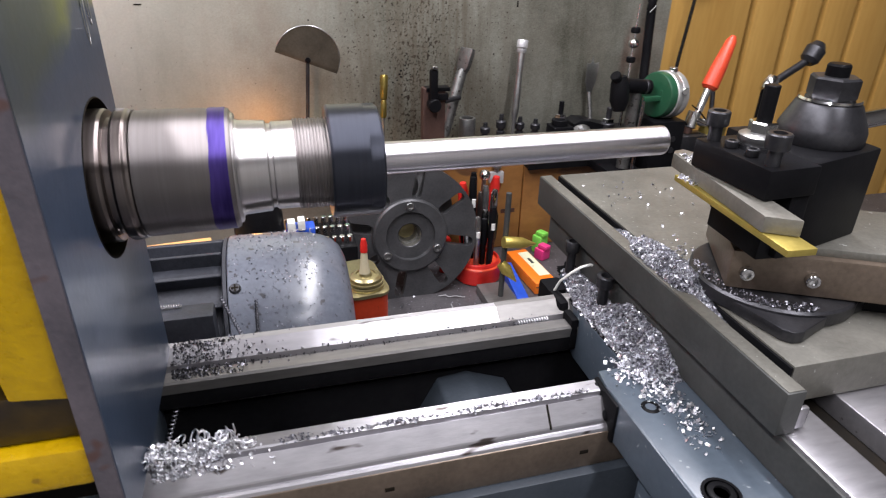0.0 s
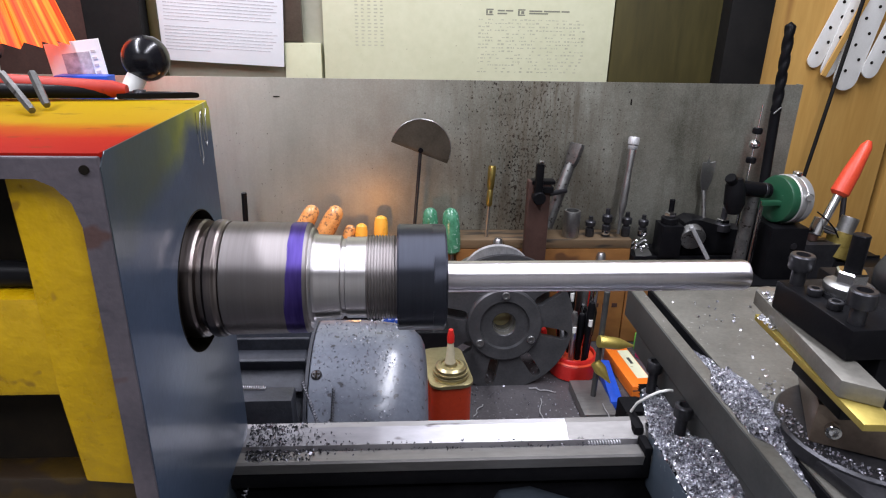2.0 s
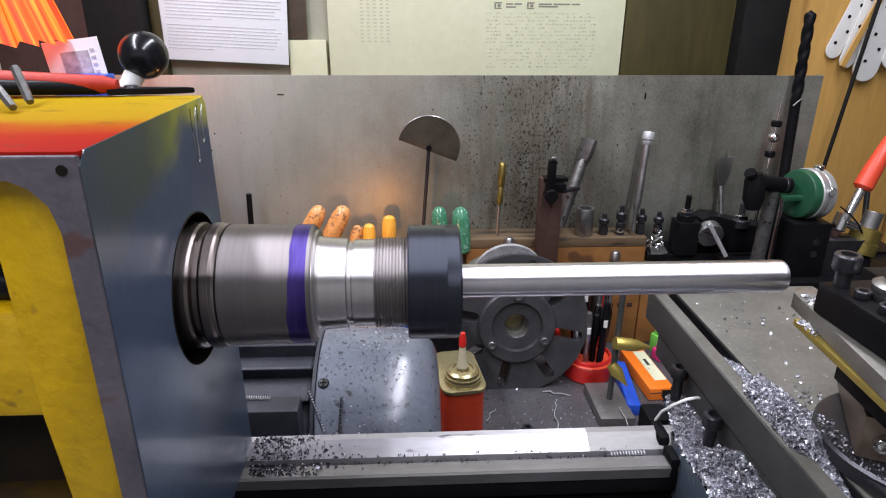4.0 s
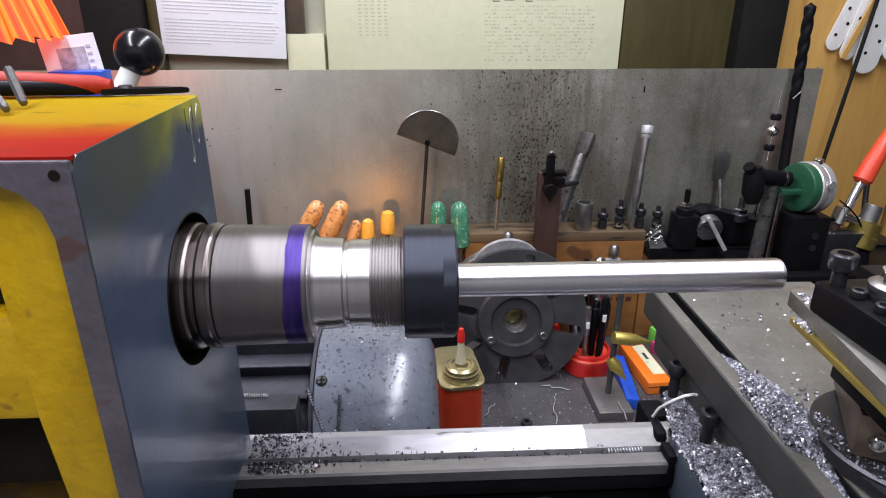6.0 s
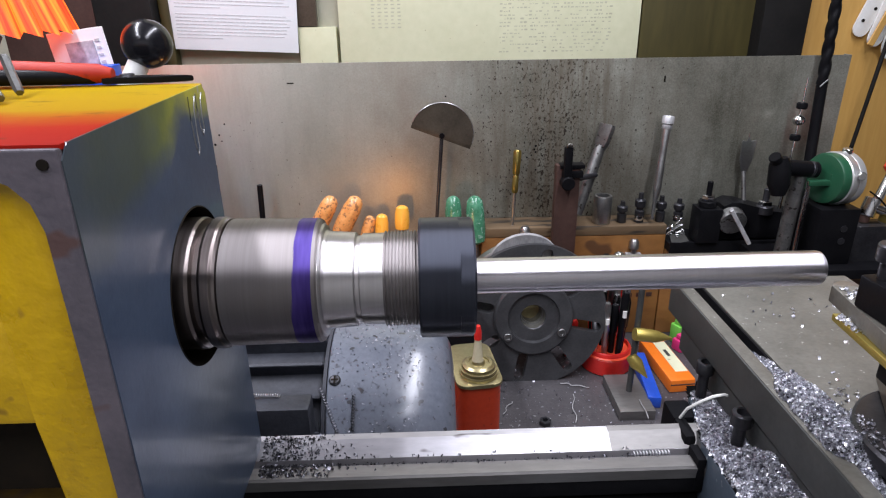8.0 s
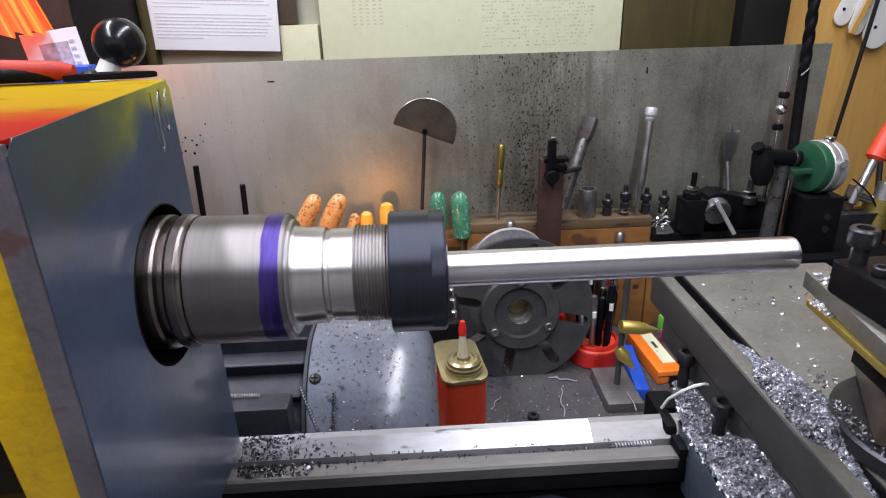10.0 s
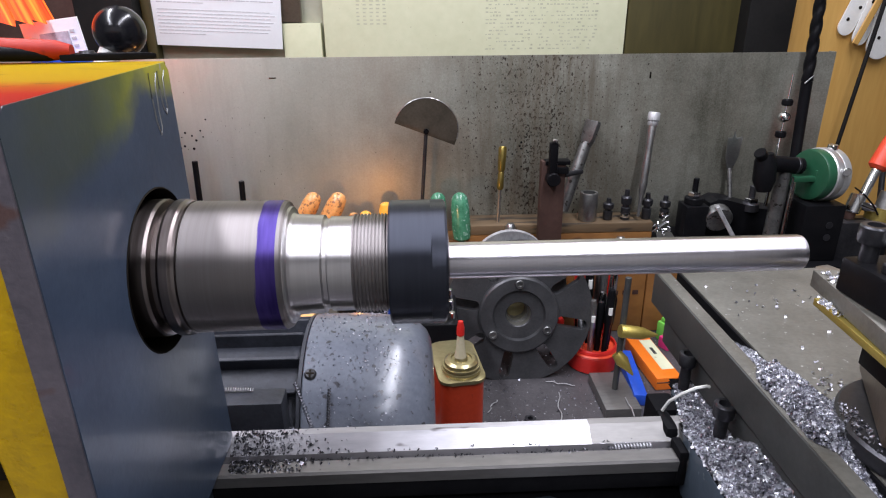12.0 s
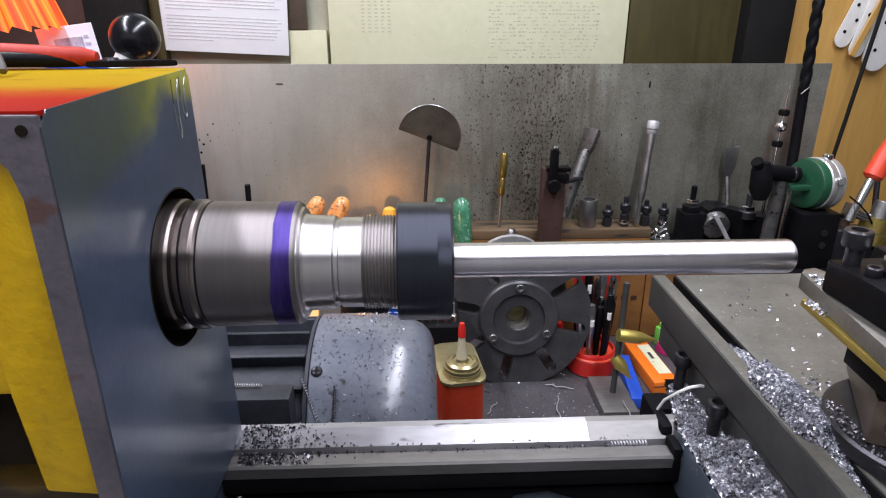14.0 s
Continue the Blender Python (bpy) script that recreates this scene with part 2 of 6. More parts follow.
def make_headstock_paint():
    """Blue-grey paint with old green-yellow overspray near the top edge and bare chipped streaks."""
    m, nt, p = nodes_of("headstock_paint")
    v = coords(nt)
    sep = nt.nodes.new("ShaderNodeSeparateXYZ")
    link(nt, v, sep.inputs[0])
    stain = tex(nt, v, 14, 5)
    base = ramp(nt, math_node(nt, "ADD", math_node(nt, "MULTIPLY", stain, 0.7), math_node(nt, "MULTIPLY", tex(nt, v, 250), 0.3)), [(0.3, (0.031, 0.046, 0.076)), (0.72, (0.064, 0.088, 0.134))])
    # overspray: a drooping wedge below the top edge
    back = math_node(nt, "MULTIPLY", math_node(nt, "ADD", sep.outputs["Y"], 0.085), 11.0, True)
    low = math_node(nt, "ADD", 0.042, math_node(nt, "MULTIPLY", back, 0.037))
    h = math_node(nt, "SUBTRACT", math_node(nt, "ADD", sep.outputs["Z"], math_node(nt, "MULTIPLY", math_node(nt, "SUBTRACT", stain, 0.5), 0.05)), low)
    wedge = math_node(nt, "MULTIPLY", h, 65.0, True)
    along_y = math_node(nt, "MULTIPLY", math_node(nt, "ADD", math_node(nt, "ADD", sep.outputs["Y"], 0.095), math_node(nt, "MULTIPLY", math_node(nt, "SUBTRACT", stain, 0.5), 0.06)), 7.5, True)
    green = ramp(nt, along_y, [(0.0, (0.05, 0.06, 0.055)), (0.42, (0.062, 0.075, 0.036)), (0.6, (0.13, 0.15, 0.02)), (0.72, (0.27, 0.28, 0.012)), (0.86, (0.46, 0.43, 0.010))])
    col = blend(nt, math_node(nt, "MULTIPLY", wedge, math_node(nt, "ADD", 0.3, math_node(nt, "MULTIPLY", tex(nt, v, 38, 4), 0.9), True)), base, green)
    # bare streaks near the back top corner
    sv = coords(nt, (1, 1, 0.25))
    st = ramp(nt, tex(nt, sv, 120, 3), [(0.60, (0, 0, 0)), (0.66, (1, 1, 1))])
    zone = math_node(nt, "MULTIPLY", math_node(nt, "MULTIPLY", math_node(nt, "SUBTRACT", sep.outputs["Y"], 0.012), 80.0, True), math_node(nt, "MULTIPLY", math_node(nt, "SUBTRACT", sep.outputs["Z"], 0.066), 90.0, True))
    fac = math_node(nt, "MULTIPLY", zone, st)
    col = blend(nt, fac, col, (0.34, 0.32, 0.30))
    link(nt, col, p.inputs["Base Color"])
    p.inputs["Roughness"].default_value = 0.29
    p.inputs["Coat Weight"].default_value = 0.2
    bump(nt, p, tex(nt, v, 160), 0.12)
    return m


def make_top_paint():
    """Red paint at the front edge fading through orange to yellow, with dark scratches."""
    m, nt, p = nodes_of("headstock_top_paint")
    v = coords(nt)
    sep = nt.nodes.new("ShaderNodeSeparateXYZ")
    link(nt, v, sep.inputs[0])
    y = math_node(nt, "ADD", sep.outputs["Y"], math_node(nt, "MULTIPLY", math_node(nt, "SUBTRACT", tex(nt, v, 25), 0.5), 0.03))
    k = math_node(nt, "MULTIPLY", math_node(nt, "ADD", y, 0.1), 6.6)
    col = ramp(nt, k, [(0.0, (0.21, 0.006, 0.003)), (0.22, (0.25, 0.012, 0.003)), (0.36, (0.27, 0.06, 0.002)), (0.46, (0.28, 0.16, 0.002)), (1.0, (0.34, 0.225, 0.003))])
    sv = coords(nt, (0.3, 1, 1))
    scr = ramp(nt, tex(nt, sv, 95, 5, 0.7), [(0.60, (0, 0, 0)), (0.70, (1, 1, 1))])
    col = blend(nt, math_node(nt, "MULTIPLY", scr, 0.8), col, (0.05, 0.034, 0.008))
    link(nt, col, p.inputs["Base Color"])
    p.inputs["Roughness"].default_value = 0.6
    p.inputs["Specular IOR Level"].default_value = 0.06
    bump(nt, p, tex(nt, v, 120), 0.15)
    return m


def make_sheet_metal():
    """Galvanised sheet: cloudy zinc, vertical runs, rust specks in bands."""
    m, nt, p = nodes_of("galvanised_sheet")
    v = coords(nt)
    cloud = tex(nt, v, 6, 8, 0.65)
    runs = tex(nt, coords(nt, (1, 1, 0.09)), 34, 7, 0.7)
    grit = tex(nt, v, 420, 3)
    mixed = math_node(nt, "ADD", math_node(nt, "MULTIPLY", cloud, 0.5), math_node(nt, "ADD", math_node(nt, "MULTIPLY", runs, 0.3), math_node(nt, "MULTIPLY", grit, 0.2)))
    col = ramp(nt, mixed, [(0.36, (0.11, 0.106, 0.080)), (0.5, (0.275, 0.272, 0.225)), (0.64, (0.47, 0.475, 0.41))])
    sep = nt.nodes.new("ShaderNodeSeparateXYZ")
    link(nt, v, sep.inputs[0])
    # rust specks, thick in one band and thin elsewhere
    band = math_node(nt, "SUBTRACT", 1.0, math_node(nt, "MULTIPLY", math_node(nt, "ABSOLUTE", math_node(nt, "SUBTRACT", sep.outputs["X"], 0.19)), 4.6), True)
    # zinc blended to a lighter grey towards the left end
    paler = math_node(nt, "MULTIPLY", math_node(nt, "SUBTRACT", 0.12, sep.outputs["X"]), 2.2, True)
    col = blend(nt, math_node(nt, "MULTIPLY", paler, 0.68), col, (0.70, 0.71, 0.62))
    sp = tex(nt, coords(nt, (1, 1, 0.75)), 250, 4, 0.65)
    drift = math_node(nt, "MULTIPLY", math_node(nt, "SUBTRACT", tex(nt, coords(nt, (1, 1, 0.3)), 18, 3), 0.5), 0.2)
    edge = math_node(nt, "SUBTRACT", math_node(nt, "SUBTRACT", 0.68, math_node(nt, "MULTIPLY", band, 0.155)), drift)
    mask = math_node(nt, "MULTIPLY", math_node(nt, "SUBTRACT", sp, edge), 18.0, True)
    col = blend(nt, mask, col, (0.034, 0.024, 0.019))
    streak = ramp(nt, runs, [(0.44, (0, 0, 0)), (0.60, (1, 1, 1))])
    brown = math_node(nt, "MULTIPLY", math_node(nt, "ADD", math_node(nt, "MULTIPLY", band, 0.74), 0.16), streak)
    col = blend(nt, brown, col, (0.12, 0.095, 0.065))
    # warm brown tint about x = -0.06, stronger along the runs
    warm_band = math_node(nt, "SUBTRACT", 1.0, math_node(nt, "MULTIPLY", math_node(nt, "ABSOLUTE", math_node(nt, "ADD", sep.outputs["X"], 0.06)), 7.0), True)
    col = blend(nt, math_node(nt, "MULTIPLY", math_node(nt, "MULTIPLY", warm_band, 0.5), runs), col, (0.26, 0.17, 0.12))
    link(nt, col, p.inputs["Base Color"])
    p.inputs["Metallic"].default_value = 0.6
    link(nt, math_node(nt, "ADD", 0.26, math_node(nt, "MULTIPLY", mixed, 0.30)), p.inputs["Roughness"])
    bump(nt, p, tex(nt, coords(nt, (1, 1, 0.5)), 45, 4), 0.1)
    return m


def make_lampshade():
    m, nt, p = nodes_of("lit_orange_shade")
    v = coords(nt)
    sep, comb = nt.nodes.new("ShaderNodeSeparateXYZ"), nt.nodes.new("ShaderNodeCombineXYZ")
    link(nt, v, sep.inputs[0])
    # streaks round the lamp's axis put the pleats' light and shade into the colour
    round_axis = math_node(nt, "ARCTAN2", math_node(nt, "SUBTRACT", sep.outputs["Y"], 0.44), math_node(nt, "ADD", sep.outputs["X"], 0.535))
    link(nt, math_node(nt, "MULTIPLY", round_axis, 22.0), comb.inputs[0])
    link(nt, math_node(nt, "MULTIPLY", sep.outputs["Z"], 3.0), comb.inputs[2])
    f = tex(nt, comb.outputs[0], 1.0, 3)
    col = ramp(nt, f, [(0.36, (0.62, 0.03, 0.004)), (0.52, (0.90, 0.085, 0.006)), (0.68, (0.98, 0.26, 0.02))])
    link(nt, col, p.inputs["Base Color"])
    link(nt, col, p.inputs["Emission Color"])
    p.inputs["Emission Strength"].default_value = 1.1
    p.inputs["Roughness"].default_value = 0.6
    return m


HEADPAINT, TOPPAINT, SHEET, SHADE = make_headstock_paint(), make_top_paint(), make_sheet_metal(), make_lampshade()
BULB, _nt, _p = nodes_of("glowing_bulb")
_p.inputs["Emission Color"].default_value = (1.0, 0.55, 0.16, 1)
_p.inputs["Emission Strength"].default_value = 6.0


# ---- mesh helpers ----
def thing(name, label, category, group="", kind="", at=(0, 0, 0), turn=0):
    ob = new(name)
    ob.matrix_world = pose(*at, 0, 0, turn)
    ob.empty_display_size = 0.02
    return tagged(ob, label, category, group, kind)


def part(name, bm, material, parent=None, label="", smooth=True):
    me = bpy.data.meshes.new(name)
    bmesh.ops.recalc_face_normals(bm, faces=bm.faces)
    if smooth:
        for f in bm.faces:
            f.smooth = True
        for e in bm.edges:
            if len(e.link_faces) == 2 and e.calc_face_angle(0) > 0.6:
                e.smooth = False
    bm.to_mesh(me)
    bm.free()
    me.materials.append(material)
    ob = new(name, me)
    ob.parent = parent
    if label:
        ob["label"] = label
    return ob


def solo(name, bm, material, label, category, group="", kind="", smooth=True):
    return tagged(part(name, bm, material, None, "", smooth), label, category, group, kind)


def join(*bms):
    out = bmesh.new()
    for b in bms:
        me = bpy.data.meshes.new("tmp")
        b.to_mesh(me)
        b.free()
        out.from_mesh(me)
        bpy.data.meshes.remove(me)
    return out


def box(x0, y0, z0, x1, y1, z1, bev=0.001, seg=2, m=None):
    bm = bmesh.new()
    bmesh.ops.create_cube(bm, size=1, matrix=Matrix.Translation(((x0 + x1) / 2, (y0 + y1) / 2, (z0 + z1) / 2)) @ Matrix.Diagonal((abs(x1 - x0), abs(y1 - y0), abs(z1 - z0), 1)))
    if bev:
        bmesh.ops.bevel(bm, geom=bm.edges[:], offset=bev, segments=seg, affect="EDGES", profile=0.6)
    if m:
        bmesh.ops.transform(bm, matrix=m, verts=bm.verts)
    return bm


def along(p, q):
    p, q = Vector(p), Vector(q)
    return Matrix.Translation(p) @ (q - p).to_track_quat("Z", "Y").to_matrix().to_4x4(), (q - p).length


def crisp(profile):
    """Short loops at the ends of long steps, so that their shading stays flat."""
    full = [profile[0]]
    for (xa, ra), (xb, rb) in zip(profile, profile[1:]):
        length = math.hypot(xb - xa, rb - ra)
        if length > 0.0011:
            k = 0.00025 / length
            full += [(xa + (xb - xa) * k, ra + (rb - ra) * k), (xb - (xb - xa) * k, rb - (rb - ra) * k)]
        full.append((xb, rb))
    return full


def revolve(profile, seg=32, m=None, caps=True, sharp=False):
    """Turn a profile of (height, radius) about the local z axis."""
    bm = bmesh.new()
    rings = []
    for h, r in (crisp(profile) if sharp else profile):
        rings.append([bm.verts.new((r * math.cos(2 * math.pi * i / seg), r * math.sin(2 * math.pi * i / seg), h)) for i in range(seg)])
    for a, b in zip(rings, rings[1:]):
        for i in range(seg):
            bm.faces.new((a[i], a[(i + 1) % seg], b[(i + 1) % seg], b[i]))
    if caps:
        bm.faces.new(rings[0][::-1])
        bm.faces.new(rings[-1])
    if m:
        bmesh.ops.transform(bm, matrix=m, verts=bm.verts)
    return bm


XAXIS = Matrix.Rotation(radians(90), 4, "Y")


def turned(profile, seg=64):
    """Profile of (x, radius) about the spindle's axis."""
    return revolve(profile, seg, XAXIS, sharp=True)


def rod(p, q, r, r2=None, seg=20, bev=0.12):
    m, n = along(p, q)
    r2 = r if r2 is None else r2
    e = bev * min(r, r2)
    return revolve([(0, r - e), (e, r), (n - e, r2), (n, r2 - e)], seg, m)


def spun(p, q, profile, seg=24):
    """Profile of (share of the length, radius) from p to q."""
    m, n = along(p, q)
    return revolve([(h * n, r) for h, r in profile], seg, m)


def prism(poly, d0, d1, axis="y", bev=0.0):
    """Polygon of (u, v) pushed from d0 to d1 along an axis: x: (y, z); y: (x, z); z: (x, y)."""
    bm = bmesh.new()
    place = {"x": lambda u, v, d: (d, u, v), "y": lambda u, v, d: (u, d, v), "z": lambda u, v, d: (u, v, d)}[axis]
    a = [bm.verts.new(place(u, v, d0)) for u, v in poly]
    b = [bm.verts.new(place(u, v, d1)) for u, v in poly]
    n = len(poly)
    bm.faces.new(a[::-1])
    bm.faces.new(b)
    for i in range(n):
        bm.faces.new((a[i], a[(i + 1) % n], b[(i + 1) % n], b[i]))
    if bev:
        bmesh.ops.bevel(bm, geom=bm.edges[:], offset=bev, segments=2, affect="EDGES", profile=0.6)
    return bm


def wire(points, r, seg=6):
    """A bent wire through points."""
    bm = bmesh.new()
    pts = [Vector(p) for p in points]
    rings = []
    for i, p in enumerate(pts):
        d = (pts[min(i + 1, len(pts) - 1)] - pts[max(i - 1, 0)]).normalized()
        q = d.to_track_quat("Z", "Y")
        rings.append([bm.verts.new(p + q @ Vector((r * math.cos(2 * math.pi * k / seg), r * math.sin(2 * math.pi * k / seg), 0))) for k in range(seg)])
    for a, b in zip(rings, rings[1:]):
        for k in range(seg):
            bm.faces.new((a[k], a[(k + 1) % seg], b[(k + 1) % seg], b[k]))
    bm.faces.new(rings[0][::-1])
    bm.faces.new(rings[-1])
    return bm


def arc(c, r, a0, a1, n=12):
    return [(c[0] + r * math.cos(radians(a0 + (a1 - a0) * i / n)), c[1] + r * math.sin(radians(a0 + (a1 - a0) * i / n))) for i in range(n + 1)]


def socket_screw(parent, name, at, r, h, neck=0.0, material=None, axis=(0, 0, 1)):
    """A socket head cap screw with a hollow hexagon; neck: bare shank below the head."""
    material = material or OXIDE
    p = Vector(at)
    d = Vector(axis).normalized()
    m, _ = along(p, p + d)
    prof = [(-neck, r * 0.6), (0, r * 0.6), (0, r * 0.94), (h * 0.08, r), (h * 0.9, r), (h, r * 0.9), (h, r * 0.58), (h * 0.45, r * 0.55), (h * 0.45, r * 0.02)]
    return part(name, revolve(prof, 18, m), material, parent)


# ---- the room ----
def build_room():
    solo("floor", box(-2.2, -1.8, -1.3, 2.2, 0.94, -1.25, 0), CONCRETE, "bare grey concrete workshop floor", "floor", kind="structure")
    # unseen ceiling and side walls are added dark to hold down bounced light
    solo("ceiling", box(-2.2, -1.8, 1.2, 2.2, 0.94, 1.25, 0), PLASTER, "unseen ceiling, coloured dark to keep bounced light low", "ceiling", kind="structure")
    solo("wall_back", box(-2.2, 0.9, -1.25, 2.2, 0.94, 1.2, 0), GREYWALL, "grubby cream painted back wall", "wall", kind="structure")
    # unseen front wall is added pale as a reflector for forward-facing metal
    solo("wall_front", box(-2.2, -1.84, -1.25, 2.2, -1.8, 1.2, 0), PALEPLASTER, "unseen front wall, coloured pale to reflect onto the metal", "wall", kind="structure")
    solo("wall_left", box(-2.24, -1.84, -1.25, -2.2, 0.94, 1.2, 0), PLASTER, "unseen side wall, coloured dark to keep bounced light low", "wall", kind="structure")
    solo("wall_right", box(2.2, -1.84, -1.25, 2.24, 0.94, 1.2, 0), PLASTER, "unseen side wall, coloured dark to keep bounced light low", "wall", kind="structure")
    # bench that carries the lathe
    bench = thing("bench", "oily dark steel workbench top scattered with swarf", "workbench")
    part("benchtop", box(-1.0, -0.32, -0.44, 1.5, 0.66, -0.385, 0.003), BENCH, bench)
    for x in (-0.95, 1.4):
        for y in (-0.28, 0.58):
            part("leg", box(x, y, -1.25, x + 0.06, y + 0.06, -0.44, 0.002), BEDIRON, bench)
    # pine boards of the back wall
    pan = thing("wall_panelling", "varnished pine boards on the back wall with dark grooves", "panelling", kind="structure")
    x = 0.654
    widths = [0.318, 0.102, 0.084, 0.095, 0.12, 0.14, 0.14]
    for w in widths:
        part("board", box(x, 0.872, -1.25, x + w - 0.016, 0.9, 1.2, 0.003), WALLWOOD, pan)
        x += w
    part("groove_backing", box(0.655, 0.893, -1.25, x, 0.8995, 1.2, 0), DARKHOLE, pan)
    for xa, xb in ((0.570, 0.652), (-0.575, -0.478)):
        solo("post", box(xa, 0.845, -1.25, xb, 0.9, 1.2, 0.004), BLACKPOST, "black painted upright post against the wall", "post", kind="structure")
    solo("board_panel", box(0.369, 0.88, -0.5, 0.570, 0.9, 1.2, 0.001), OLIVE, "brown olive board fixed to the wall", "board", kind="structure")
    chart = thing("wall_chart", "yellowed wall chart with faded print behind the lathe", "chart")
    part("sheet", box(-0.170, 0.884, -0.2, 0.367, 0.8995, 0.42, 0.001), CREAM, chart)
    bars = []
    rng = random.Random(4)
    # block of small print, broken by wear
    for i in range(16):
        z = 0.127 - i * 0.0062
        xx = 0.115
        while xx < 0.312:
            w = rng.uniform(0.0015, 0.006)
            if rng.random() < 0.72 - 0.018 * i:
                bars.append(box(xx, 0.88385, z, xx + w, 0.8842, z + rng.uniform(0.0012, 0.003), 0))
            xx += w + 0.0022
    # column table of figures
    for i in range(14):
        for k in range(5):
            x, z = -0.112 + k * 0.0115, 0.16 - i * 0.0063
            bars.append(box(x, 0.88385, z, x + rng.uniform(0.004, 0.007), 0.8842, z + 0.0022, 0))
    part("faded_print", join(*bars), FAINT, chart, "faded illegible print")["kind"] = "stuff"
    # heading: two small emblems, each with a line of print
    marks = []
    for x in (0.128, 0.187):
        marks += [box(x, 0.8838, 0.1355, x + 0.0135, 0.8842, 0.1375, 0), box(x, 0.8838, 0.1445, x + 0.0135, 0.8842, 0.1468, 0), box(x, 0.8838, 0.1378, x + 0.003, 0.8842, 0.1442, 0), box(x + 0.006, 0.8838, 0.1385, x + 0.0115, 0.8842, 0.1435, 0)]
    for x, w, z in ((0.149, 0.013, 0.1425), (0.164, 0.014, 0.1425), (0.149, 0.018, 0.1375), (0.208, 0.024, 0.1425), (0.235, 0.03, 0.1425), (0.268, 0.015, 0.1425), (0.208, 0.035, 0.1385)):
        marks.append(box(x, 0.8838, z, x + w, 0.8842, z + 0.0026, 0))
    for b in marks:
        part("heading_bar", b, DARKINK, chart, "dark heading mark")
    card = thing("wall_card", "plain cream card pinned beside the chart", "card")
    part("sheet", box(-0.243, 0.886, -0.1, -0.176, 0.8995, 0.081, 0.0006), CREAM, card)
    tan = thing("brown_card", "brown card on the wall half hidden by the printed sheet", "card")
    part("sheet", box(-0.262, 0.887, 0.083, -0.209, 0.8995, 0.33, 0.0006), COMPOUND, tan)
    note = thing("wall_note", "white printed sheet of paper taped over the wall", "paper")
    m = pose(-0.356, 0.88, 0.0435, 0, 2.6, 0)
    part("sheet", box(-0.112, -0.001, 0.0, 0.112, 0.0015, 0.316, 0.0003, 2, m), PAPER, note)
    bars = []
    z = 0.262
    rng = random.Random(12)
    for i in range(44):
        if i % 9 == 8:
            z -= 0.006
            continue
        w = 0.196 * (0.35 if i % 9 == 7 else rng.uniform(0.93, 1.0))
        words, xx = [], -0.098
        while xx < -0.098 + w:
            step = rng.uniform(0.004, 0.014)
            words.append(box(xx, -0.0014, z, xx + step, -0.0008, z + 0.0014, 0, 1, m))
            xx += step + 0.0009
        part("print_line", join(*words), INK, note)
        z -= 0.0056
    frame_ = thing("door_frame_strip", "dark red-brown timber strip beside the black post", "timber", kind="structure")
    part("board", box(-0.74, 0.86, -1.25, -0.58, 0.9, 1.2, 0.003), DARKBROWN, frame_)
    part("board", box(-0.477, 0.875, -1.25, -0.46, 0.9, 1.2, 0.002), OLIVE, frame_)


def build_splash_sheet():
    s = thing("splash_sheet", "stained galvanised steel splash sheet standing behind the lathe", "splashback")
    part("panel", box(-0.6, 0.6445, -0.385, 0.609, 0.6465, 0.0446, 0.0004), SHEET, s)
    part("folded_edge", box(0.6065, 0.6467, -0.385, 0.609, 0.66, 0.0446, 0.0004), SHEET, s)
    for x, z, w, h in ((-0.217, 0.016, 0.010, 0.0015), (0.334, 0.010, 0.0024, 0.009)):
        part("dent_mark", box(x - w / 2, 0.6438, z, x + w / 2, 0.6446, z + h, 0.0003), DARKHOLE, s)


# ---- the lathe ----
def build_splatter():
    rng = random.Random(17)
    drops = []
    for cx, cz, n in ((-0.35, -0.08, 8), (-0.335, -0.055, 3), (0.02, -0.03, 5), (0.15, -0.09, 12)):
        for i in range(n):
            x, z, r = cx + rng.gauss(0, 0.007), cz + rng.gauss(0, 0.012), rng.uniform(0.0007, 0.0022)
            drops.append(spun((x, 0.6441, z), (x, 0.6446, z), [(0, r * 0.7), (1, r)], 8))
    solo("oil_splatter", join(*drops), BEDIRON, "dark dried oil drops on the splash sheet", "splatter", kind="stuff")


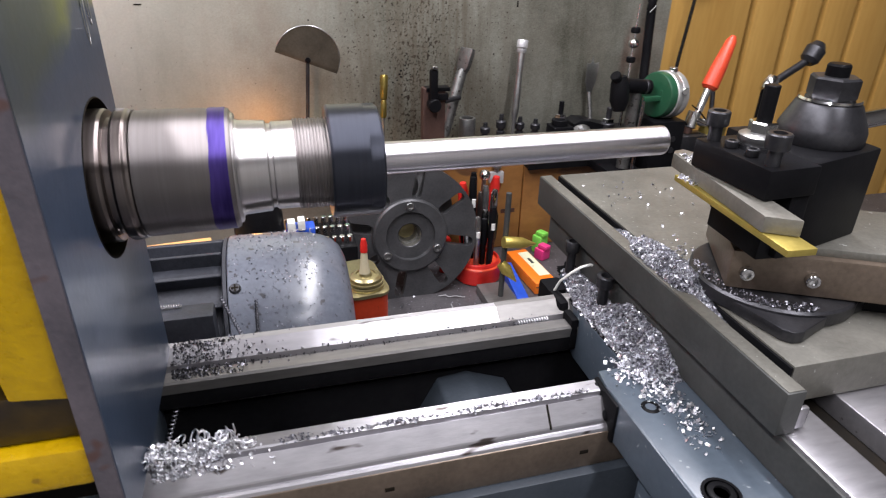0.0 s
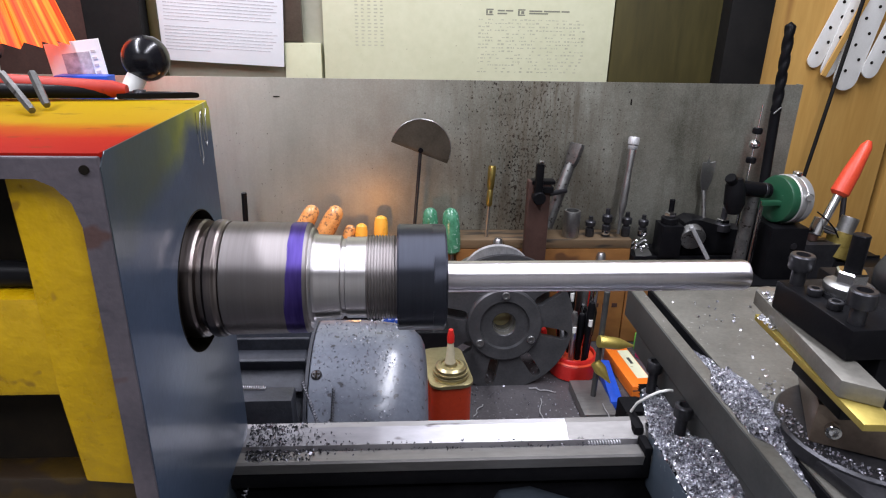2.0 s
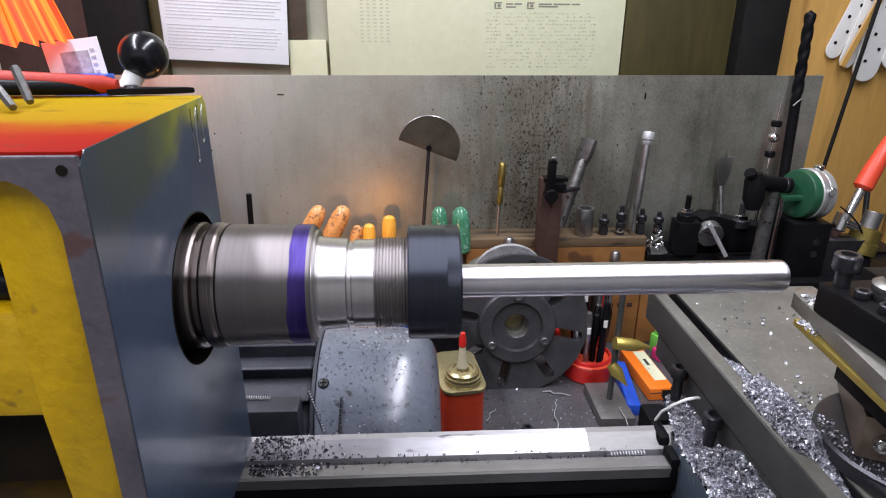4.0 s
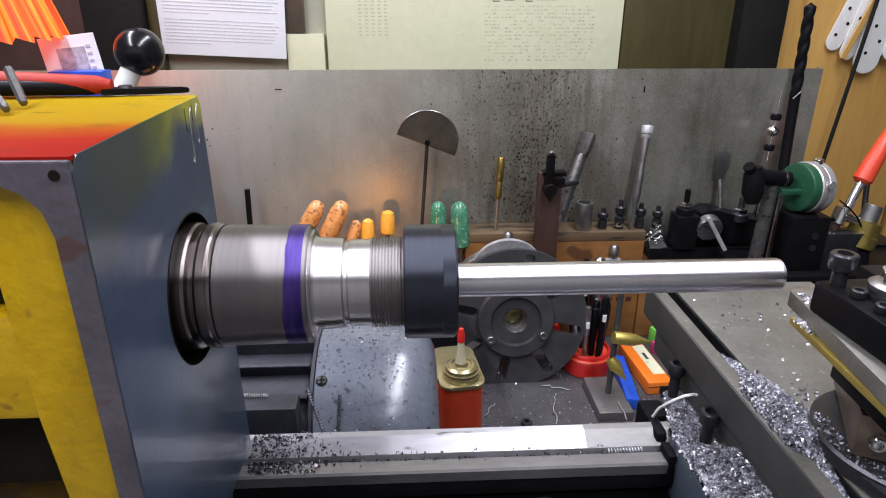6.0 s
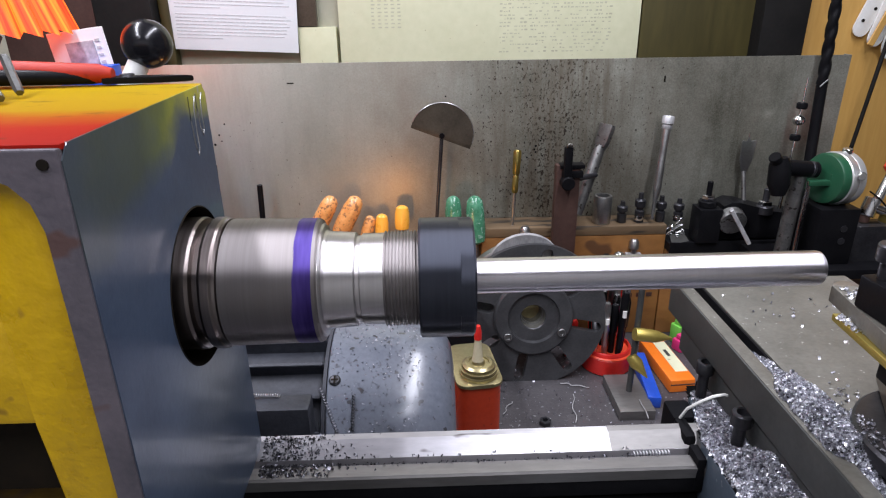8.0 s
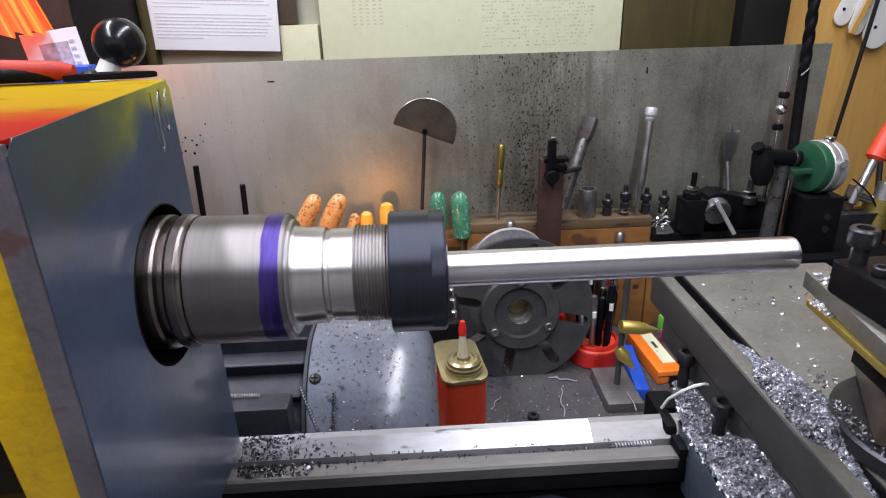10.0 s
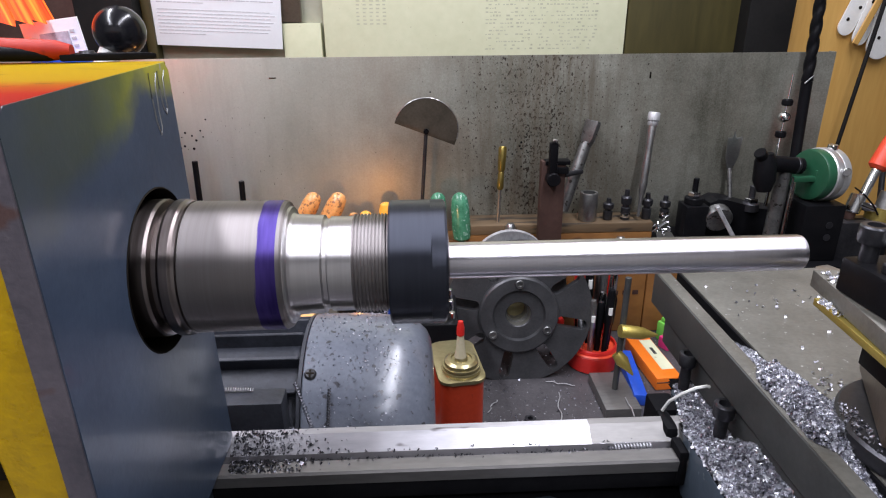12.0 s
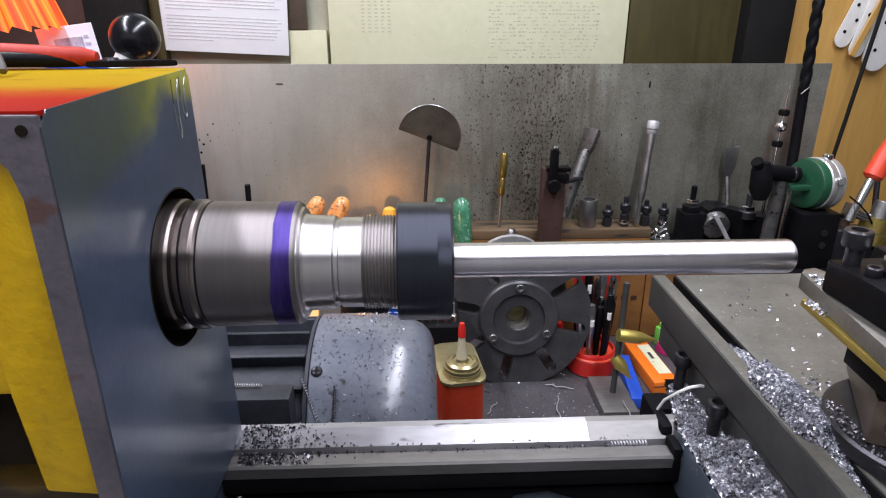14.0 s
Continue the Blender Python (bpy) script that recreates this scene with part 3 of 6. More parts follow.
def build_headstock():
    hs = thing("headstock", "blue-grey lathe headstock with a red and yellow painted top", "lathe headstock")
    X = -0.1415
    # side plate with the spindle bore
    bm = bmesh.new()
    outline = [(-0.0985, -0.15), (-0.0985, 0.0905), (-0.0935, 0.0955), (0.043, 0.0955), (0.0475, 0.091), (0.05, -0.02), (0.055, -0.15)]
    n = 48
    ring = [(-0.001 + 0.0418 * math.cos(2 * math.pi * i / n), 0.0418 * math.sin(2 * math.pi * i / n) - 0.001) for i in range(n)]
    ov = [bm.verts.new((X, y, z)) for y, z in outline]
    iv = [bm.verts.new((X, y, z)) for y, z in ring]
    oe = [bm.edges.new((ov[i], ov[(i + 1) % len(ov)])) for i in range(len(ov))]
    ie = [bm.edges.new((iv[i], iv[(i + 1) % n])) for i in range(n)]
    bmesh.ops.triangle_fill(bm, edges=oe + ie, use_beauty=True)
    geom = bmesh.ops.extrude_face_region(bm, geom=bm.faces[:])
    bmesh.ops.translate(bm, vec=(-0.007, 0, 0), verts=[g for g in geom["geom"] if isinstance(g, bmesh.types.BMVert)])
    part("side_plate", bm, HEADPAINT, hs, "blue-grey side with green overspray", smooth=False)
    # bore sides and floor coloured near-black for the shade inside
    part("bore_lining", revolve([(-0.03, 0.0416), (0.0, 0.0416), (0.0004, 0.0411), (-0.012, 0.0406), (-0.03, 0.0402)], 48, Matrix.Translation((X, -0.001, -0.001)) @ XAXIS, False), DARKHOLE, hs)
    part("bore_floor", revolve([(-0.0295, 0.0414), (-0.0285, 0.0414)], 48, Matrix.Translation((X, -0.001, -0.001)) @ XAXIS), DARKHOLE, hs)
    for y, k in ((0.0215, 1.0), (0.0325, 0.72)):
        loop = [(X + 0.0001, y + a, 0.0925 - k * b) for a, b in ((-0.001, 0.0), (-0.0012, 0.012), (0.0, 0.024), (0.003, 0.0305), (0.0052, 0.027), (0.0045, 0.018), (0.0055, 0.006), (0.0085, 0.001))]
        part("paint_scratch", wire(loop, 0.0004, 5), TOOLGREY, hs, "bare scratched loop in the paint")
    # top cover
    part("top_cover", box(-0.5, -0.0975, 0.088, X - 0.0005, 0.0465, 0.0957, 0.0006), TOPPAINT, hs, "red, orange and yellow painted top")
    # front frame: rim, yellow web, dark openings
    Y = -0.0985
    rim = [(X - 0.0005, 0.0945), (-0.5, 0.0945), (-0.5, 0.086), (-0.167, 0.0865), (-0.160, 0.0832), (-0.1542, 0.0765), (-0.1524, 0.066), (-0.1520, -0.15), (X - 0.0005, -0.15)]
    part("front_rim", prism(rim, Y - 0.001, Y + 0.02, "y", 0.0007), RIMPAINT, hs, "scuffed grey-brown flange", smooth=False)
    stile = [(-0.1525, 0.066), (-0.154, 0.0755), (-0.1595, 0.0815), (-0.167, 0.0845), (-0.183, 0.0852), (-0.1812, 0.031), (-0.1805, -0.018), (-0.1778, -0.0665), (-0.1522, -0.0695)]
    part("yellow_stile", prism(stile, Y + 0.006, Y + 0.03, "y", 0.002), YELLOW, hs, "lumpy yellow painted casting")
    part("yellow_rail", box(-0.5, Y + 0.0064, -0.0180, -0.178, Y + 0.03, 0.0312, 0.003), YELLOW, hs, "lumpy yellow painted casting")
    # apron and cavity behind the frame: shade painted as near-black
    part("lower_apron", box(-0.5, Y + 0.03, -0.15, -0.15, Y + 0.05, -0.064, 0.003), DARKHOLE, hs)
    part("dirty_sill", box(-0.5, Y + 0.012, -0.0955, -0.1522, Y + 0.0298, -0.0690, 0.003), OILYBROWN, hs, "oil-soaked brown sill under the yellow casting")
    part("lower_lip", box(-0.5, Y + 0.004, -0.119, -0.1522, Y + 0.0296, -0.0965, 0.004), YELLOW, hs, "oily yellow painted lower lip")
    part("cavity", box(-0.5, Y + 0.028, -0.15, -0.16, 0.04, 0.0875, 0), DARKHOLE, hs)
    part("shaft", rod((-0.5, Y + 0.02, 0.040), (-0.182, Y + 0.02, 0.037), 0.006), OXIDE, hs, "dull steel shaft inside")
    part("foot", box(-0.5, -0.092, -0.21, -0.15, 0.053, -0.149, 0.002), SADDLE, hs)
    socket = spun((-0.1475, Y - 0.0016, 0.0895), (-0.1475, Y - 0.0006, 0.0895), [(0, 0.0019), (1, 0.002)], 20)
    part("bolt_hole", socket, DARKHOLE, hs)
    # gear lever with a ball
    R = 0.0213
    lever = thing("gear_lever", "gear lever with a glossy black ball on a white stem", "lever")
    part("stem", rod((-0.3096, 0.258, 0.0136), (-0.2668, 0.29, 0.0988), 0.0090), WHITE, lever, "white stem")
    part("knob", revolve([(R * (i / 12 - 1), max(R * math.sqrt(max(0, 1 - (1 - i / 12) ** 2)), 0.0004)) for i in range(25)], 40, Matrix.Translation((-0.2668, 0.29, 0.0988))), BALL, lever, "glossy black ball")
    part("boss", box(-0.330, 0.238, -0.385, -0.290, 0.278, 0.024, 0.003), SADDLE, lever)


def build_spindle():
    sp = thing("spindle", "spinning steel lathe spindle with a collet nut and purple ink ring", "spindle")
    # collar in a darker, browner steel than the nose
    part("rear_collar", turned([(-0.158, 0.03), (-0.158, 0.0335), (-0.1565, 0.0345), (-0.1385, 0.0345), (-0.137, 0.0338), (-0.1365, 0.0300), (-0.1332, 0.0300), (-0.1328, 0.0336), (-0.1315, 0.0343), (-0.1275, 0.0342), (-0.1262, 0.0334), (-0.1248, 0.0332), (-0.1243, 0.0318)], 96), BROWNSTEEL, sp, "dark brown bearing collar")
    part("body", turned([(-0.1244, 0.0310), (-0.124, 0.0327), (-0.1232, 0.0331), (-0.0795, 0.0324), (-0.0782, 0.0318), (-0.0775, 0.0300)], 96), TURNED, sp, "dull turned steel nose")
    # ink ring whose back edge wavers
    bm = bmesh.new()
    n = 96
    rows = []
    for k in range(4):
        row = []
        for i in range(n):
            a = 2 * math.pi * i / n
            x0 = -0.0884 + 0.0012 * math.sin(a + 0.8) + 0.0006 * math.sin(3 * a) + 0.0003 * math.sin(11 * a)
            x = x0 + (-0.0797 - x0) * k / 3
            r = 0.03272 - 0.016 * (x + 0.0884)
            row.append(bm.verts.new((x, r * math.cos(a), r * math.sin(a))))
        rows.append(row)
    for a, b in zip(rows, rows[1:]):
        for i in range(n):
            bm.faces.new((a[i], a[(i + 1) % n], b[(i + 1) % n], b[i]))
    part("ink_ring", bm, PURPLE, sp, "purple layout ink brushed round the nose")
    part("chuck_shank", turned([(-0.078, 0.0296), (-0.077, 0.0297), (-0.0762, 0.029), (-0.0758, 0.0262), (-0.0745, 0.0256), (-0.0606, 0.0247), (-0.0598, 0.0229), (-0.058, 0.0229), (-0.0572, 0.0240), (-0.0455, 0.0240), (-0.045, 0.0245)], 96), BRIGHT, sp, "bright ground collet chuck shank")
    prof = [(-0.0462, 0.0236)]
    x = -0.046
    while x < -0.0285:
        prof += [(x + 0.0004, 0.0250), (x + 0.0009, 0.0250), (x + 0.0014, 0.0239)]
        x += 0.0017
    part("thread", turned(prof + [(-0.027, 0.0240)], 96), TURNED, sp, "cut screw thread")
    bm = turned([(-0.0282, 0.0243), (-0.0282, 0.0304), (-0.0272, 0.0315), (-0.0078, 0.0315), (-0.0076, 0.0315), (-0.0012, 0.0315), (0.0, 0.0303), (0.0002, 0.017), (-0.003, 0.0155), (-0.003, 0.0092)], 96)
    # six spanner notches cut into the front edge
    for v in bm.verts:
        r = math.hypot(v.co.y, v.co.z)
        if v.co.x > -0.00765 and r > 0.0295:
            a = math.degrees(math.atan2(v.co.z, v.co.y)) % 60
            if 22 < a < 34:
                v.co.y, v.co.z = v.co.y * 0.0305 / r, v.co.z * 0.0305 / r
    part("collet_nut", bm, BLACKNUT, sp, "black collet nut with spanner notches")
    for i in range(12):
        m = Matrix.Rotation(radians(30 * i), 4, "X")
        part("collet_slit", box(-0.0005, -0.0004, 0.0098, 0.0012, 0.0004, 0.0162, 0, 1, m), DARKHOLE, sp)
    part("collet", turned([(-0.004, 0.0162), (0.0006, 0.0162), (0.0012, 0.0155), (0.0012, 0.0093)], 64), TURNED, sp)
    part("scuff_mark", box(-0.0695, -0.0034, 0.0244, -0.0645, 0.0034, 0.02535, 0.0003, 2, Matrix.Rotation(radians(-64), 4, "X")), OXIDEGREY, sp, "dark scuff on the shank")
    part("workpiece", turned([(-0.004, 0.0088), (0.0, 0.0094), (0.184, 0.0094), (0.1855, 0.0090), (0.186, 0.0084), (0.186, 0.0005)], 64), BARSTEEL, sp, "bright round steel bar held in the collet")
    return sp


def build_bed():
    bed = thing("lathe_bed", "lathe bed with two bright worn steel ways", "lathe bed")
    x0, x1 = -0.46, 1.0
    rear = [(0.0398, -0.25), (0.0398, -0.1600), (0.0412, -0.1600), (0.042, -0.1545), (0.0535, -0.1472), (0.0585, -0.1466), (0.0592, -0.1475), (0.0592, -0.25)]
    part("rear_way", prism(rear, x0, x1, "x"), WAY, bed, "bright rear way", smooth=False)
    ledge = [(0.0265, -0.1665), (0.0262, -0.1585), (0.0274, -0.1568), (0.0385, -0.1572), (0.0397, -0.1600), (0.0397, -0.1665)]
    part("rear_ledge", prism(ledge, x0, x1, "x"), WAYDULL, bed, "dull worn ledge of the rear way", smooth=False)
    # rib coloured near-black for the shade under the ledge
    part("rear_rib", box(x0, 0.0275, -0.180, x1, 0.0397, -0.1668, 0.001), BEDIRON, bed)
    front = [(-0.0735, -0.25), (-0.0735, -0.169), (-0.0725, -0.1665), (-0.0712, -0.1652), (-0.0700, -0.1650), (-0.0696, -0.1626), (-0.0690, -0.1614), (-0.0600, -0.1505), (-0.0594, -0.1520), (-0.0582, -0.1520), (-0.0577, -0.1484), (-0.0565, -0.1478), (-0.0485, -0.1466), (-0.0474, -0.1475), (-0.0474, -0.25)]
    part("front_way", prism(front, x0, x1, "x"), WAY, bed, "bright front way", smooth=False)
    part("rear_wall", box(x0, 0.0365, -0.385, x1, 0.0588, -0.19, 0.001), BEDIRON, bed, "casting coloured near-black for the shade between the ways")
    part("front_wall", box(x0, -0.0805, -0.385, x1, -0.0478, -0.1965, 0.001), WEBPAINT, bed, "dark blue-grey casting")
    part("brown_face", box(x0, -0.0742, -0.196, x1, -0.0478, -0.1685, 0.001), COMPOUND, bed, "brown stained face under the front way")
    part("joint_line", prism([(-0.0697, -0.1622), (-0.0690, -0.1611), (-0.0600, -0.1502), (-0.0600, -0.1506), (-0.0697, -0.1628)], 0.094, 0.0955, "x"), DARKHOLE, bed, "scored joint line", smooth=False)
    for x in (0.06, -0.36, 0.42):
        web = prism([(x - 0.035, -0.24), (x - 0.012, -0.195), (x + 0.012, -0.192), (x + 0.045, -0.205), (x + 0.06, -0.24)], -0.0478, 0.0375, "y", 0.003)
        part("cross_web", web, WEBPAINT, bed, "blue-grey cross web")
    # pan floor near-black, the shade of the gap in its colour
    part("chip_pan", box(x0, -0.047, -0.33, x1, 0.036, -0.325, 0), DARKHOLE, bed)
    part("joint_plate", prism([(0.0421, -0.1546), (0.0421, -0.1542), (0.0535, -0.1469), (0.0586, -0.1463), (0.0586, -0.1466)], 0.1, 0.9, "x"), WAYDULL, bed, "slightly duller end of the way", smooth=False)
    for x, y, z in ((-0.013, -0.0746, -0.184), (0.115, -0.0746, -0.184)):
        part("drill_mark", box(x, y, z, x + 0.006, y + 0.001, z + 0.003, 0.0003), DARKHOLE, bed)


def build_carriage():
    ca = thing("saddle", "blue-grey enamelled lathe saddle covered in swarf", "lathe saddle")
    wing = [(0.137, -0.045), (0.1355, -0.06), (0.1355, -0.19), (0.30, -0.19), (0.30, -0.045)]
    part("front_wing", prism(wing, -0.175, -0.142, "z", 0.0025), SADDLE, ca, "blue-grey enamelled wing")
    part("bridge", prism([(0.160, -0.0449), (0.160, 0.03), (0.171, 0.0895), (0.30, 0.0895), (0.30, -0.0449)], -0.19, -0.146, "z", 0.002), SADDLE, ca)
    part("rear_wing", prism([(0.180, 0.09), (0.186, 0.112), (0.30, 0.112), (0.30, 0.09)], -0.19, -0.147, "z", 0.002), BEDIRON, ca)
    part("apron", box(0.15, -0.20, -0.36, 0.42, -0.09, -0.176, 0.004), SADDLE, ca)
    part("cross_way", box(0.1885, -0.24, -0.141, 0.216, 0.15, -0.1145, 0.0015), WAY, ca, "bright dovetail way")
    part("cross_way", box(0.24, -0.24, -0.141, 0.30, 0.15, -0.1145, 0.0015), WAY, ca, "bright dovetail way")
    # dark grey cover over the way's bright side
    part("way_skirt", box(0.1862, -0.20, -0.141, 0.1884, 0.15, -0.1165, 0.0006), BARSIDE, ca, "dark grey step beside the way")
    part("way_gap", box(0.2165, -0.24, -0.141, 0.2395, 0.15, -0.128, 0), DARKHOLE, ca)
    for y, z in ((-0.052, -0.151), (-0.066, -0.162)):
        part("wiper_screw", revolve([(-0.003, 0.0045), (0.0, 0.0045), (0.0016, 0.0038), (0.0026, 0.002)], 16, Matrix.Translation((0.1335, y, z)) @ Matrix.Rotation(radians(-90), 4, "Y")), OXIDE, ca)
    part("wiper", box(0.1335, -0.078, -0.176, 0.139, -0.047, -0.145, 0.002), OXIDE, ca, "black way wiper")
    part("wiper", box(0.1535, 0.026, -0.178, 0.1598, 0.0425, -0.151, 0.0016), BEDIRON, ca, "black way wiper")
    part("rear_gib_end", join(box(0.1505, 0.0435, -0.1625, 0.1598, 0.066, -0.1455, 0.0042), box(0.1515, 0.0665, -0.178, 0.1700, 0.0885, -0.1475, 0.003)), BEDIRON, ca, "oil-black wiper clamp")
    part("clamp_stud", spun((0.1508, 0.058, -0.1515), (0.1478, 0.058, -0.1510), [(0, 0.0042), (0.7, 0.0040), (1, 0.0028)], 18), OLDSTEEL, ca, "dull round stud")
    socket_screw(ca, "clamp_screw", (0.1780, 0.0275, -0.124), 0.0068, 0.0095, 0.022, OXIDEGREY)
    socket_screw(ca, "clamp_screw", (0.1785, 0.086, -0.123), 0.0064, 0.0095, 0.028, OXIDEGREY)
    socket_screw(ca, "sunk_screw", (0.152, -0.086, -0.1455), 0.006, 0.004)
    part("sunk_ring", revolve([(0, 0.0105), (0.0008, 0.0105), (0.0008, 0.0088), (0, 0.0088)], 28, Matrix.Translation((0.1515, -0.155, -0.142))), OXIDE, ca)
    socket_screw(ca, "sunk_screw", (0.1515, -0.155, -0.1445), 0.0075, 0.004)
    # cross slide
    cs = thing("cross_slide", "stained grey cross slide plate with a raised edge bar", "cross slide")
    part("plate", box(0.2025, -0.130, -0.1135, 0.33, 0.172, -0.0875, 0.0014), SLIDE, cs, "stained flat grey top")
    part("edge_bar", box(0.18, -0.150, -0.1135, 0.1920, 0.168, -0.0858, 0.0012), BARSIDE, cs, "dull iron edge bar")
    # thin lighter strip puts the stronger light on the bar's top into colour
    part("lit_top", box(0.1812, -0.1488, -0.0859, 0.1911, 0.167, -0.0853, 0.0003), SLIDE, cs, "lighter top of the edge bar, its stronger light in the colour")
    # channel floor and added side strip are near-black for the slot's shade
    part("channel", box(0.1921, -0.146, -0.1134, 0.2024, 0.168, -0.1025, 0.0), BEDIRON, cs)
    part("slot_shade_strip", box(0.2006, -0.1295, -0.1020, 0.2024, 0.1715, -0.0885, 0.0004), BEDIRON, cs, "added near-black strip for the shade in the channel")
    part("end_nub", box(0.1925, -0.1492, -0.112, 0.1985, -0.1462, -0.0985, 0.001), WAY, cs, "bright stub at the channel's end")
    # compound rest turned across the slide
    co = thing("compound_rest", "brown-stained steel compound rest swivelled on its graduated base", "compound rest", at=(0.2493, -0.0523, 0), turn=-27)
    part("swivel_base", revolve([(-0.087, 0.046), (-0.087, 0.0495), (-0.0855, 0.0505), (-0.078, 0.0505), (-0.0765, 0.049), (-0.0762, 0.041)], 64), OXIDEGREY, co, "dark graduated swivel disc")
    part("base_flange", prism([(-0.034, -0.036), (-0.009, -0.066), (-0.003, -0.0685), (0.003, -0.066), (0.0208, -0.0457), (0.05, -0.02), (0.05, 0.03), (0.0, 0.03)], -0.087, -0.0795, "z", 0.0012), OXIDEGREY, co)
    part("slide_block", box(-0.035, -0.031, -0.0755, 0.14, 0.045, -0.05, 0.002), COMPOUND, co, "brown stained steel block")
    # added black filler stands for the shadow band below the slide block
    part("slide_shade_block", box(0.030, -0.020, -0.0868, 0.14, 0.045, -0.0757, 0.001), OXIDE, co, "added black block for the shade under the slide")
    part("slide_top", box(-0.03, -0.026, -0.051, 0.14, 0.045, -0.045, 0.0012), SLIDE, co)
    for x in (-0.025, 0.012):
        socket_screw(co, "gib_screw", (x, -0.0305, -0.0635), 0.0042, 0.005, 0.0, CHROME, (0, -1, 0))
    # tool post
    tp = thing("tool_post", "black quick-change tool post with a heavy conical clamp", "tool post")
    part("post_block", prism([(0.2215, -0.0865), (0.285, -0.0695), (0.286, -0.012), (0.2225, -0.012)], -0.045, 0.0105, "z", 0.002), OXIDE, tp, "black oxide block")
    cz = Vector((0.2595, -0.0475, 0))
    M = Matrix.Translation(cz)
    part("clamp_cone", revolve([(0.0102, 0.0235), (0.0115, 0.0243), (0.018, 0.0243), (0.0205, 0.0235), (0.0325, 0.0182), (0.034, 0.017)], 48, M), OXIDEGREY, tp, "dark conical clamp body")
    part("washer", revolve([(0.034, 0.0164), (0.0348, 0.0172), (0.0362, 0.0166)], 32, M), CHROME, tp)
    part("clamp_nut", revolve([(0.0362, 0.0132), (0.037, 0.0138), (0.0470, 0.0138), (0.0482, 0.0126)], 6, M), OXIDEGREY, tp, "hexagon nut")
    part("stud", revolve([(0.0482, 0.0064), (0.0540, 0.0064), (0.0552, 0.0055)], 20, M), OXIDE, tp)
    part("clamp_handle", rod((0.280, -0.040, 0.0165), (0.345, -0.022, 0.0150), 0.0058), CHROME, tp, "bright clamp handle")
    th = thing("tool_holder", "black tool holder with socket screws clamping a grey bar", "tool holder", at=(0.187, -0.094, 0), turn=3)
    part("holder_body", box(0, 0, -0.0048, 0.034, 0.060, 0.012, 0.0015), OXIDE, th, "black oxide holder")
    part("holder_lower", box(0.021, 0.002, -0.043, 0.034, 0.058, -0.0051, 0.0015), OXIDE, th)
    for x, y in ((0.0075, 0.0535), (0.0075, 0.008)):
        socket_screw(th, "tool_screw", (x, y, 0.0210), 0.0064, 0.0085, 0.0100, OXIDEGREY)
    for x, y in ((0.0075, 0.023), (0.0075, 0.039)):
        socket_screw(th, "small_screw", (x, y, 0.0122), 0.0037, 0.0042, 0.0, OXIDEGREY)
    C = Matrix.Translation((0.0235, 0.036, 0.0142))
    part("collar_base", revolve([(-0.0022, 0.0122), (0.0, 0.0122)], 28, C), OXIDEGREY, th)
    part("height_collar", revolve([(0.0, 0.0105), (0.002, 0.0118), (0.005, 0.0118), (0.0062, 0.0095)], 28, C), TOOLGREY, th)
    part("height_nut", revolve([(0.0062, 0.0072), (0.0068, 0.0078), (0.012, 0.0078), (0.013, 0.007)], 6, C), CHROME, th, "bright hexagon nut")
    part("height_stud", rod((0.0235, 0.036, 0.0265), (0.0235, 0.036, 0.047), 0.0042), OXIDE, th)
    gb = thing("tool_bit_bar", "plain grey square steel bar clamped in the holder", "tool bit", at=(0.1757, -0.109, 0), turn=-7)
    part("bar", prism([(0, 0), (0.0165, -0.0075), (0.0165, 0.099), (0, 0.099)], -0.0142, -0.0052, "z", 0.0008), TOOLBAR, gb)
    part("ground_tip", prism([(0.0004, 0.0989), (0.0161, 0.0989), (0.011, 0.107), (0.004, 0.1045)], -0.0140, -0.0056, "z", 0.0005), TOOLGREY, gb, "ground cutting tip")
    bb = thing("brass_shim_bar", "flat brass shim bar under the tool bit", "brass bar", at=(0.1748, -0.129, 0), turn=-4)
    part("bar", box(0, 0, -0.0182, 0.0165, 0.105, -0.0145, 0.0005), BRASS, bb)
    part("packing", box(0.022, 0.045, -0.045, 0.034, 0.094, -0.0185, 0.001), OXIDE, bb)


